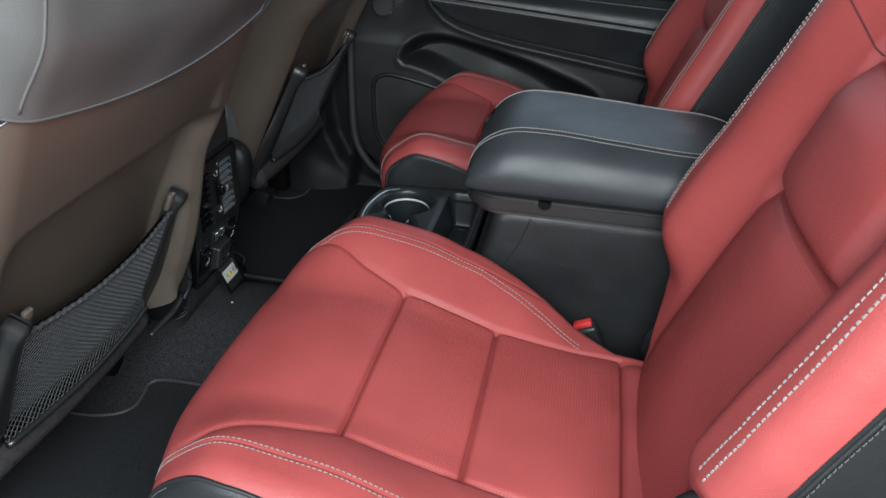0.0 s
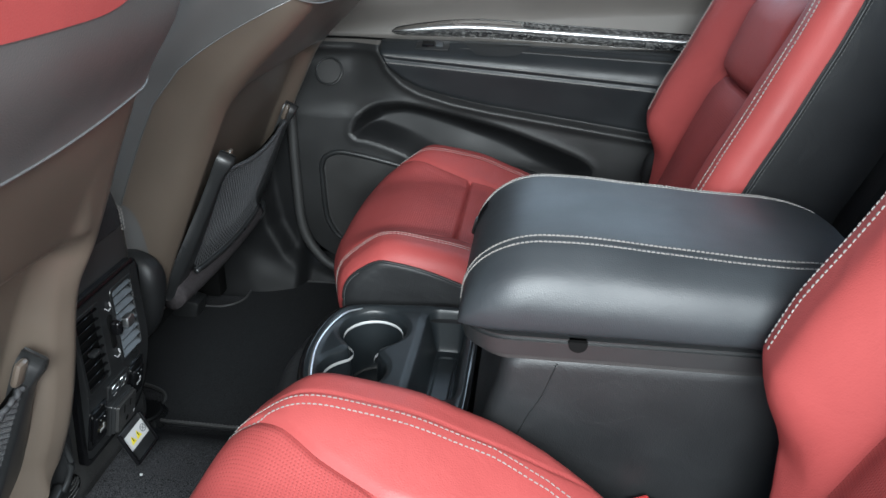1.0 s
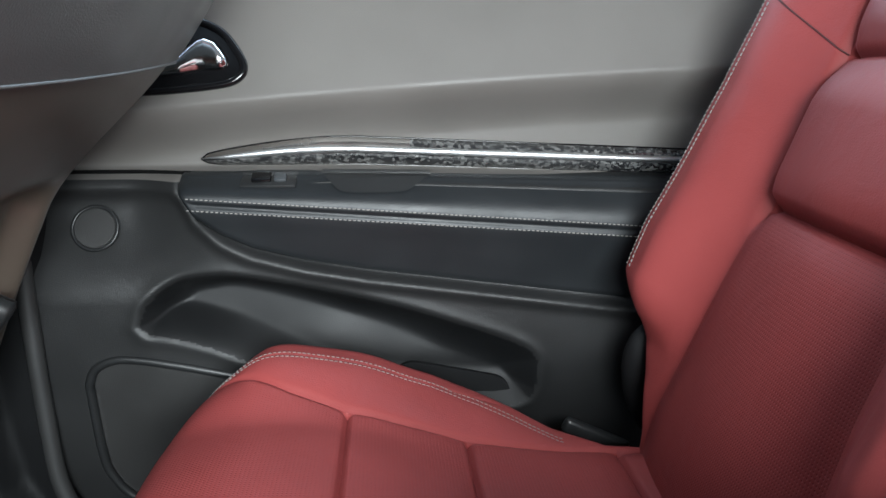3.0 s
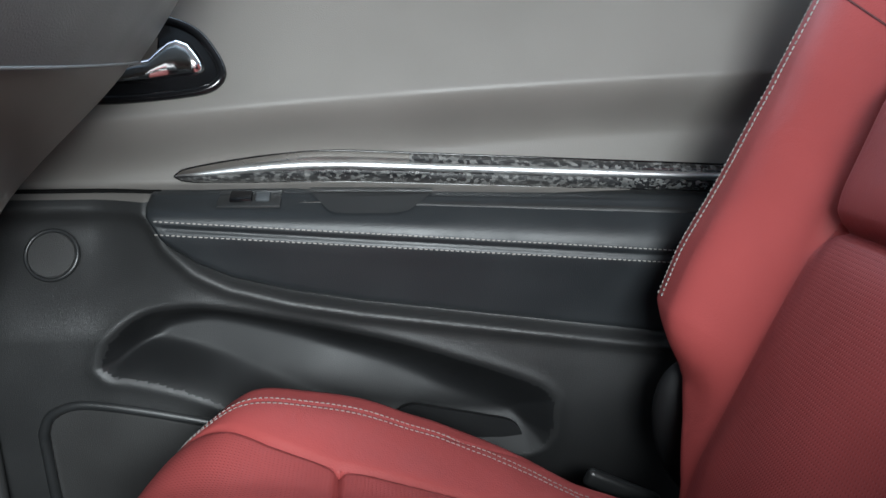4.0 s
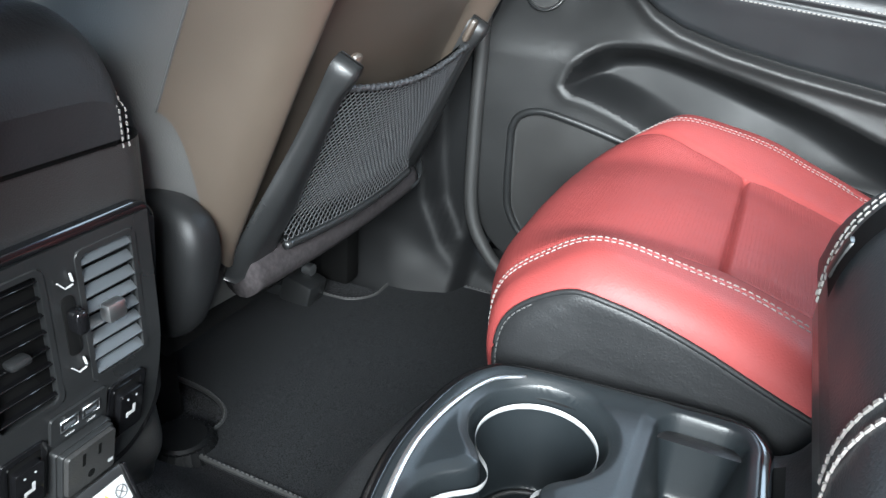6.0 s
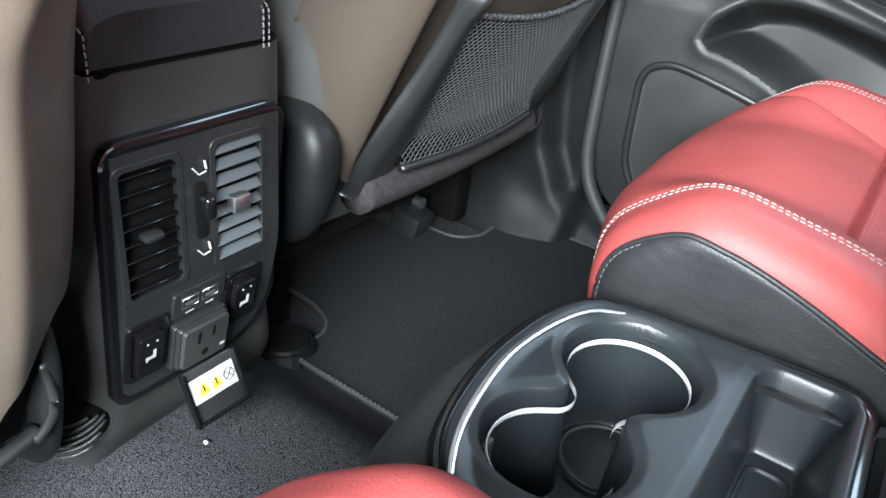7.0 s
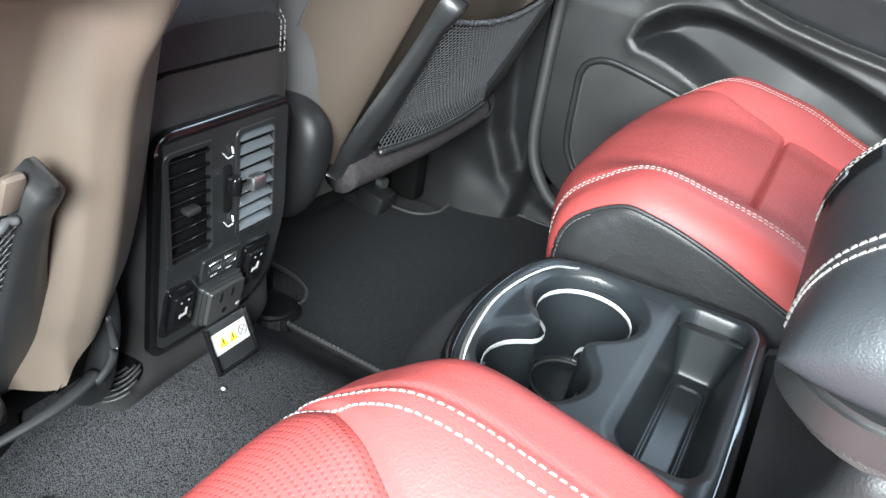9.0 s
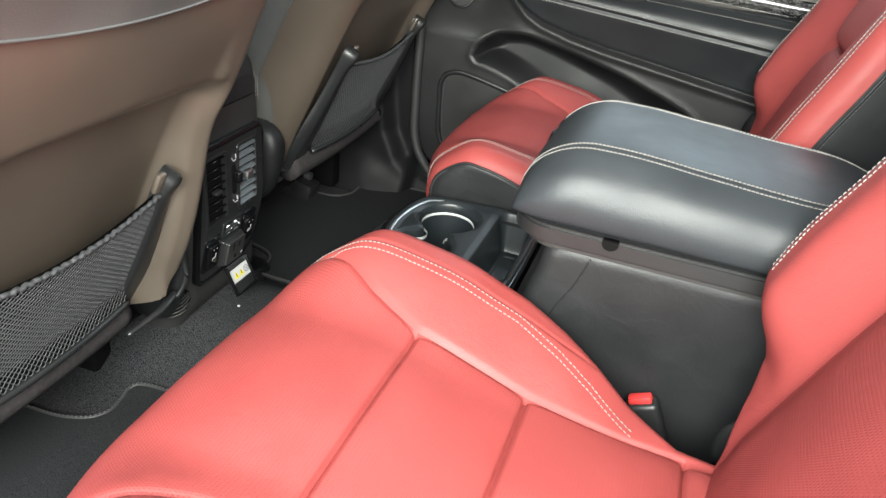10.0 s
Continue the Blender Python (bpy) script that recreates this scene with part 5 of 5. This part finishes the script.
def far_door():
    door = thing("door_1", "far rear door trim, black with stitched armrest and dark patterned strip", "car door", kind="structure")
    n, m = 330, 300
    xs, zs = np.linspace(DOOR_X0, DOOR_X1, n), np.linspace(-0.02, 0.80, m)
    X, Z = np.meshgrid(xs, zs, indexing="ij")
    # the lower front corner is rounded off
    Xc = np.maximum(X, DOOR_X0 + 0.10 - np.sqrt(np.clip(0.01 - np.clip(0.15 - Z, 0, 0.1) ** 2, 0, None)) * 1.0 + 0.0)
    Xc = np.where(Z < 0.15, Xc, X)
    for outline, level in ((RECESS, -0.003), (SPEAKER, -0.001)):
        e = 0.0005
        d = edge_distance(outline, Xc, Z) - level
        gx = (edge_distance(outline, Xc + e, Z) - edge_distance(outline, Xc - e, Z)) / (2 * e)
        gz = (edge_distance(outline, Xc, Z + e) - edge_distance(outline, Xc, Z - e)) / (2 * e)
        near = np.abs(d) < 0.0012
        Xc, Z = np.where(near, Xc - d * gx, Xc), np.where(near, Z - d * gz, Z)
    Y = door_depth(Xc, Z)
    SP, RC = edge_distance(SPEAKER, Xc, Z) + 0.001, edge_distance(RECESS, Xc, Z) + 0.003
    verts = np.stack([Xc, Y, Z], -1).reshape(-1, 3)
    kinds = {"lower_panel": [], "upper_panel": [], "pocket": [], "speaker_grille": []}
    mean = lambda a: (a[:-1, :-1] + a[1:, :-1] + a[:-1, 1:] + a[1:, 1:]) / 4
    sp, rc, zz = mean(SP), mean(RC), mean(Z)
    for i in range(n - 1):
        for j in range(m - 1):
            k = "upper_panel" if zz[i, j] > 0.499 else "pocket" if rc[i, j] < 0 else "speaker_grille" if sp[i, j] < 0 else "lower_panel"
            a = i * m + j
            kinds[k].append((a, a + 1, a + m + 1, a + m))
    # the pocket gets a blacker plastic: shade inside the recess as colour
    for name, mat, label in (("lower_panel", door_plastic, "grained black lower trim"), ("upper_panel", upper_panel, "soft dark upper trim, grey raised for window light"),
                             ("pocket", pocket_plastic, "map pocket recess, its shade put into a darker colour"), ("speaker_grille", black_plastic, "smooth black speaker grille")):
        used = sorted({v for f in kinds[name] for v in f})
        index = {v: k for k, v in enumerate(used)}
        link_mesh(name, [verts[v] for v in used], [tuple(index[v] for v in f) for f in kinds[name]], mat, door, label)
    # armrest pad inside its outline
    def arm_y(x, z):
        top = 0.503 - 0.033 * max(x - 0.1, 0) * 0.9
        line = 0.479 - 0.074 * (x + 0.08)
        y = 0.6655 + 0.030 * smooth(line + 0.003, top + 0.006, z) ** 2 + 0.016 * smooth(line, line - 0.10, z) - 0.004 * bell(z - line, 0.02)
        y += 0.003 * bell(z - line, 0.003)
        return y
    n, m = 190, 60
    verts, faces = [], []
    low = [(p[0], p[1]) for p in ARM[1:10]]
    lx, lz = [p[0] for p in low], [p[1] for p in low]
    for i in range(n + 1):
        x = -0.092 + 0.75 * i / n
        z0 = along(x, lx, lz) + 0.003
        z1 = 0.506 - 0.030 * max(x - 0.05, 0)
        for j in range(m + 1):
            z = z0 + (z1 - z0) * j / m
            e = 0.010 * (1 - math.sqrt(max(0.0, 1 - max(0.0, 1 - (z - z0) / 0.010) ** 2))) + 0.012 * (1 - math.sqrt(max(0.0, 1 - max(0.0, 1 - (x + 0.092) / 0.014) ** 2)))
            verts.append((x, arm_y(x, z) + e, z))
        verts.append((x, 0.745, z1 + 0.001))
    k = m + 2
    for i in range(n):
        for j in range(k - 1):
            a = i * k + j
            faces.append((a, a + 1, a + k + 1, a + k))
    arm = link_mesh("door_armrest", verts, faces, door_leather, door, "stitched black armrest")
    for off in (0.007, -0.006):
        pts = [Vector((x, arm_y(x, z), z)) for x, z in ((-0.078 + 0.70 * i / 80, 0.479 - 0.074 * (-0.078 + 0.70 * i / 80 + 0.08) + off) for i in range(81))]
        stitches("stitching", pts, lambda p: (0, -1, 0.1), thread, arm, pitch=0.0052, length=0.0036, width=0.0014, height=0.0010)
    # switch and pull cup on the armrest
    part("switch_plate", box_bm((0.062, 0.030, 0.004), (0.008, 0.689, 0.5015), 0.0018, 2, pose(0, 0, 0, 22, 0, 0)), smooth_plastic, door)
    part("window_switch", box_bm((0.022, 0.016, 0.006), (0.000, 0.687, 0.5045), 0.002, 2, pose(0, 0, 0, 26, 0, 0)), gloss_black, door, "window switch")
    part("window_switch", box_bm((0.014, 0.014, 0.005), (0.021, 0.687, 0.5045), 0.002, 2, pose(0, 0, 0, 26, 0, 0)), vent_grey, door, "lock switch")
    cup = [(p.x, p.z) for p in curve_points([(0.066, 0, 0.508), (0.080, 0, 0.497), (0.092, 0, 0.4905), (0.125, 0, 0.489), (0.158, 0, 0.4895), (0.173, 0, 0.495), (0.190, 0, 0.506)], 25)]
    bm = bmesh.new()
    vs = [bm.verts.new((x, arm_y(x, z) - 0.0030, z)) for x, z in cup]
    f = bm.faces.new(vs)
    g = bmesh.ops.extrude_face_region(bm, geom=[f])
    bmesh.ops.translate(bm, vec=(0, 0.02, 0.001), verts=[v for v in g["geom"] if isinstance(v, bmesh.types.BMVert)])
    part("pull_cup", bm, smooth_plastic, door, "pull handle recess")
    groove = [(-0.258 + 0.172 * i / 30, float(door_depth(np.array(-0.258 + 0.172 * i / 30), np.array(0.505))) - 0.0015, 0.505) for i in range(31)]
    tube("ledge_groove", groove, 0.0028, dark_void, door, "dark joint under the upper trim", sides=6)
    # patterned strip with bright upper edge
    def strip_z(x):
        t = (x + 0.077) / 0.72
        mid = 0.518 + 0.006 * smooth(0, 0.2, t) - 0.030 * max(t - 0.25, 0)
        wide = 0.0185 * min(max(t / 0.20, 0.0), 1.0) ** 0.42 * (1 - 0.15 * t)
        return mid - wide * 0.75, mid + wide * 1.1
    def strip(t, w):
        x = -0.077 + 0.72 * t
        a, b = strip_z(x)
        z = a + (b - a) * w
        y = 0.7365 - 0.02 * (z - 0.5) - 0.011 * math.sin(math.pi * w) ** 0.6 * min(1, t * 30)
        return x, y, z
    sheet("trim_strip", strip, 0.0, 1.0, 140, 0.0, 0.60, 14, carbon, door, "forged carbon trim strip")
    sheet("strip_band", strip, 0.0, 0.34, 60, 0.60, 1.0, 10, strip_metal, door, "satin metal upper band")
    sheet("strip_band", strip, 0.34, 1.0, 90, 0.60, 1.0, 10, carbon, door, "patterned upper band")
    tube("strip_brightwork", [Vector(strip(0.002 + 0.99 * i / 90, 0.60)) + Vector((0, -0.0008, 0)) for i in range(91)], [0.0006 + 0.0030 * smooth(0, 0.1, i / 90) for i in range(91)], satin_silver, door, "bright metal line", sides=8, flat=1.2)
    tube("strip_edge", [Vector(strip(0.99 * i / 90, 1.0)) for i in range(91)] , 0.0013, gloss_black, door, sides=6)
    tube("strip_edge", [Vector(strip(0.99 * i / 90, 0.0)) for i in range(91)] , 0.0013, gloss_black, door, sides=6)
    # tweeter, square to the trim under it
    t0, t1 = (float(door_depth(np.array(-0.196), np.array(z))) for z in (0.418, 0.468))
    lean = math.degrees(math.atan2(t1 - t0, 0.05))
    set_in = pose(-0.196, (t0 + t1) / 2 - 0.002, 0.443, 90 - lean, 0, 0)
    bm = bmesh.new()
    bmesh.ops.create_cone(bm, cap_ends=True, segments=40, radius1=0.0255, radius2=0.0235, depth=0.006)
    bmesh.ops.bevel(bm, geom=bm.edges[:], offset=0.0012, segments=2, affect="EDGES")
    bmesh.ops.transform(bm, matrix=set_in, verts=bm.verts[:])
    part("tweeter", bm, black_plastic, door, "round tweeter grille")
    tube("tweeter_ring", [set_in @ Vector((0.0255 * math.cos(radians(9 * i)), 0.0255 * math.sin(radians(9 * i)), 0.0028)) for i in range(40)], 0.0021, smooth_plastic, door, sides=6, closed=True)
    # speaker frame
    pts = curve_points([(x, float(door_depth(np.array(x), np.array(z))) - 0.001, z) for x, z in SPEAKER + SPEAKER[:1]], 150)[:-1]
    tube("speaker_frame", pts, 0.0056, smooth_plastic, door, "rounded speaker frame", sides=8, closed=True)
    # oval tray lid in the bin
    bm = bmesh.new()
    oval = bm.faces.new([bm.verts.new((x, z, 0.0)) for x, z in rounded_outline(-0.075, 0.075, -0.028, 0.028, 0.027)])
    g = bmesh.ops.extrude_face_region(bm, geom=[oval])
    bmesh.ops.translate(bm, vec=(0, 0, 0.006), verts=[v for v in g["geom"] if isinstance(v, bmesh.types.BMVert)])
    bmesh.ops.transform(bm, matrix=pose(0.215, 0.692, 0.236, 90, 0, 0) @ pose(0, 0, 0, 0, 0, -12), verts=bm.verts[:])
    part("bin_lid", bm, pocket_plastic, door, "oval lid in the map pocket")
    # inner handle in a gloss bowl
    bowl = curve_points([(x, 0, z) for x, z in ((-0.190, 0.632), (-0.175, 0.660), (-0.14, 0.672), (-0.099, 0.674), (-0.068, 0.673), (-0.042, 0.662), (-0.025, 0.643), (-0.016, 0.625),
                                                (-0.021, 0.613), (-0.039, 0.606), (-0.091, 0.600), (-0.139, 0.598), (-0.175, 0.604), (-0.190, 0.632))], 80)[:-1]

    def dd(x, z):
        return float(door_depth(np.array(x), np.array(z)))
    rim = [Vector((p.x, dd(p.x, p.z) - 0.002, p.z)) for p in bowl]
    tube("handle_rim", rim, 0.0046, gloss_black, door, "gloss black handle surround", sides=12, closed=True)
    n = len(rim)
    cx, cz = -0.095, 0.637
    verts = list(rim)
    for k, o in ((0.9, 0.000), (0.8, -0.0012), (0.4, -0.0012)):
        verts += [Vector((cx + (p.x - cx) * k, dd(cx + (p.x - cx) * k, cz + (p.z - cz) * k) - 0.0012 + o, cz + (p.z - cz) * k)) for p in rim]
    verts.append(Vector((cx, dd(cx, cz) - 0.0024, cz)))
    faces = [(q * n + i, q * n + (i + 1) % n, q * n + n + (i + 1) % n, q * n + n + i) for q in range(3) for i in range(n)]
    faces += [(3 * n + i, 3 * n + (i + 1) % n, 4 * n) for i in range(n)]
    link_mesh("handle_bowl", verts, faces, gloss_black, door, "gloss black handle bowl")
    lx = (-0.186, -0.160, -0.138, -0.107, -0.085, -0.074, -0.066, -0.058, -0.047, -0.039, -0.034, -0.0315)
    llo = (0.615, 0.610, 0.609, 0.611, 0.613, 0.614, 0.6148, 0.6156, 0.617, 0.619, 0.622, 0.625)
    lhi = (0.621, 0.626, 0.629, 0.633, 0.638, 0.648, 0.654, 0.656, 0.652, 0.643, 0.635, 0.628)

    def lever(u, v):
        x = lx[0] + (lx[-1] - lx[0]) * u
        lo, hi = along(x, lx, llo), along(x, lx, lhi)
        w = math.pi * v
        mid = (lo + hi) / 2
        z = mid - (hi - lo) / 2 * math.cos(w)
        end = math.sqrt(max(0.0, 1 - max(0.0, 1 - (1 - u) / 0.10) ** 2))
        return x, dd(x, mid) + 0.002 - (0.010 + 0.006 * smooth(0.2, 0.8, u)) * math.sin(w) ** 0.8 * end, z
    sheet("handle_lever", lever, 0.0, 1.0, 70, 0.0, 1.0, 24, chrome, door, "chrome door lever")

    def web(u, v):
        x, z = -0.178 + 0.100 * u, 0.630 + 0.027 * v - 0.006 * (1 - u)
        return x, dd(x, z) - 0.004 - 0.002 * math.sin(math.pi * v), z
    sheet("handle_web", web, 0.0, 1.0, 16, 0.0, 1.0, 8, shell_plastic, door, "grey black plate behind the lever")
    # rubber seal round the front edge
    seal = curve_points([(-0.263, 0.676, 0.80), (-0.263, 0.676, 0.60), (-0.264, 0.664, 0.40), (-0.264, 0.664, 0.22), (-0.258, 0.664, 0.13), (-0.232, 0.664, 0.075), (-0.19, 0.664, 0.040), (-0.10, 0.664, 0.020), (0.3, 0.664, 0.012), (0.9, 0.664, 0.012)], 90)
    tube("door_seal", seal, 0.010, rubber, door, "black rubber door seal", sides=10)
    return door


far_door()


# ---- pillar trim and sill beside the far footwell ----
RIDGE = [(-0.80, 1.1), (-0.322, 1.1), (-0.322, 0.34), (-0.320, 0.22), (-0.309, 0.14), (-0.280, 0.080), (-0.235, 0.042), (-0.18, 0.022), (-0.10, 0.010), (0.5, 0.004), (0.5, -0.1), (-0.80, -0.1)]


def pillar_trim():
    """Moulded trim from the door seal forward to the front seat; a soft ridge sweeps down it into the sill."""
    n, m = 150, 130
    X, Z = np.meshgrid(np.linspace(-0.70, 0.30, n), np.linspace(-0.012, 1.0, m) ** 1.0, indexing="ij")
    d = edge_distance(RIDGE, X, Z)
    Y = 0.674 + 0.03 * np_smooth(-0.27, -0.25, X) - 0.036 * np_smooth(0.007, -0.020, d) - 0.05 * np_smooth(0.10, -0.02, Z) * np_smooth(-0.01, -0.10, d)
    Y = np.where(X > -0.255, np.where(Z > 0.06, 0.75, Y), Y)
    verts = np.stack([X, Y, Z], -1).reshape(-1, 3)
    faces = [(i * m + j, i * m + j + 1, (i + 1) * m + j + 1, (i + 1) * m + j) for i in range(n - 1) for j in range(m - 1)
             if X[i, j] < -0.245 or Z[i, j + 1] < 0.06]
    return link_mesh("pillar_trim", verts, faces, sill_plastic)


tagged(pillar_trim(), "black moulded plastic pillar and sill trim", "trim", kind="structure")
def rail_bracket(x, y):
    ob = thing("seat_rail_bracket", "dark metal seat rail end on the floor", "bracket", (x, y, 0.0))
    part("block", box_bm((0.05, 0.045, 0.045), (0, 0, 0.022), 0.006, 2, pose(0, 0, 0, 0, 14, 0)), smooth_plastic, ob)
    part("rail", box_bm((0.20, 0.030, 0.024), (-0.11, 0, 0.014), 0.004), smooth_plastic, ob)
    bm = bmesh.new()
    bmesh.ops.create_cone(bm, cap_ends=True, segments=12, radius1=0.009, radius2=0.009, depth=0.014)
    bmesh.ops.transform(bm, matrix=pose(0.004, 0.010, 0.050, 0, 90, 0), verts=bm.verts[:])
    part("bolt", bm, satin_silver, ob, "bright bolt head")


rail_bracket(-0.445, 0.50)


# ---- plain shell, added out of view, that closes the car and blocks light ----
def slab(name, lo, hi, material, label, category):
    ob = part(name, box_bm([h - l for l, h in zip(lo, hi)], [(l + h) / 2 for l, h in zip(lo, hi)], 0.01, 1), material)
    return tagged(ob, label, category, kind="structure")


slab("ceiling", (-1.3, -0.82, 1.16), (1.9, 0.84, 1.20), headliner, "plain unseen roof slab that keeps the sun out", "ceiling")
slab("wall_front", (-1.20, -0.78, -0.1), (-1.14, 0.78, 1.04), dark_void, "unseen dark front wall, raised to hold back windscreen light", "wall")
slab("wall_rear", (1.60, -0.78, -0.1), (1.66, 0.78, 0.74), dark_void, "dark tail of the cabin", "wall")
slab("wall_far_front", (-1.20, 0.74, -0.1), (-0.30, 0.78, 0.74), dark_void, "far front door side", "wall")
slab("wall_far_door", (-0.42, 0.86, -0.12), (1.0, 0.89, 0.74), dark_void, "unseen slab behind the far door trim, blocks bright gaps", "wall")
slab("wall_far_rear", (0.92, 0.74, -0.1), (1.66, 0.78, 0.74), dark_void, "far rear side", "wall")
slab("wall_near_rear", (0.62, -0.78, -0.1), (1.66, -0.74, 0.74), dark_void, "near rear side", "wall")
slab("wall_near_front", (-1.20, -0.78, -0.1), (-0.62, -0.74, 0.74), dark_void, "near front side", "wall")
for x0 in (-0.42, 0.86, 1.5):
    slab("pillar", (x0, 0.70, 0.74), (x0 + 0.10, 0.76, 1.18), headliner, "roof pillar", "pillar")
for x0 in (-0.62, 0.70):
    slab("pillar", (x0, -0.76, 0.0), (x0 + 0.10, -0.70, 1.18), smooth_plastic, "roof pillar by the open door", "pillar")
slab("underfloor", (-1.2, -0.74, -0.14), (1.66, 0.82, -0.06), dark_void, "underside of the cabin floor", "floor")
slab("sill", (-0.62, -0.78, -0.12), (0.70, -0.70, -0.01), smooth_plastic, "door sill", "sill")
ground = sheet("ground", lambda x, y: (x, y, -0.48), -150, 150, 30, -150, 150, 30, concrete, None)
tagged(ground, "pale sunlit paving outside the car", "ground", kind="structure")
ground.data.flip_normals()
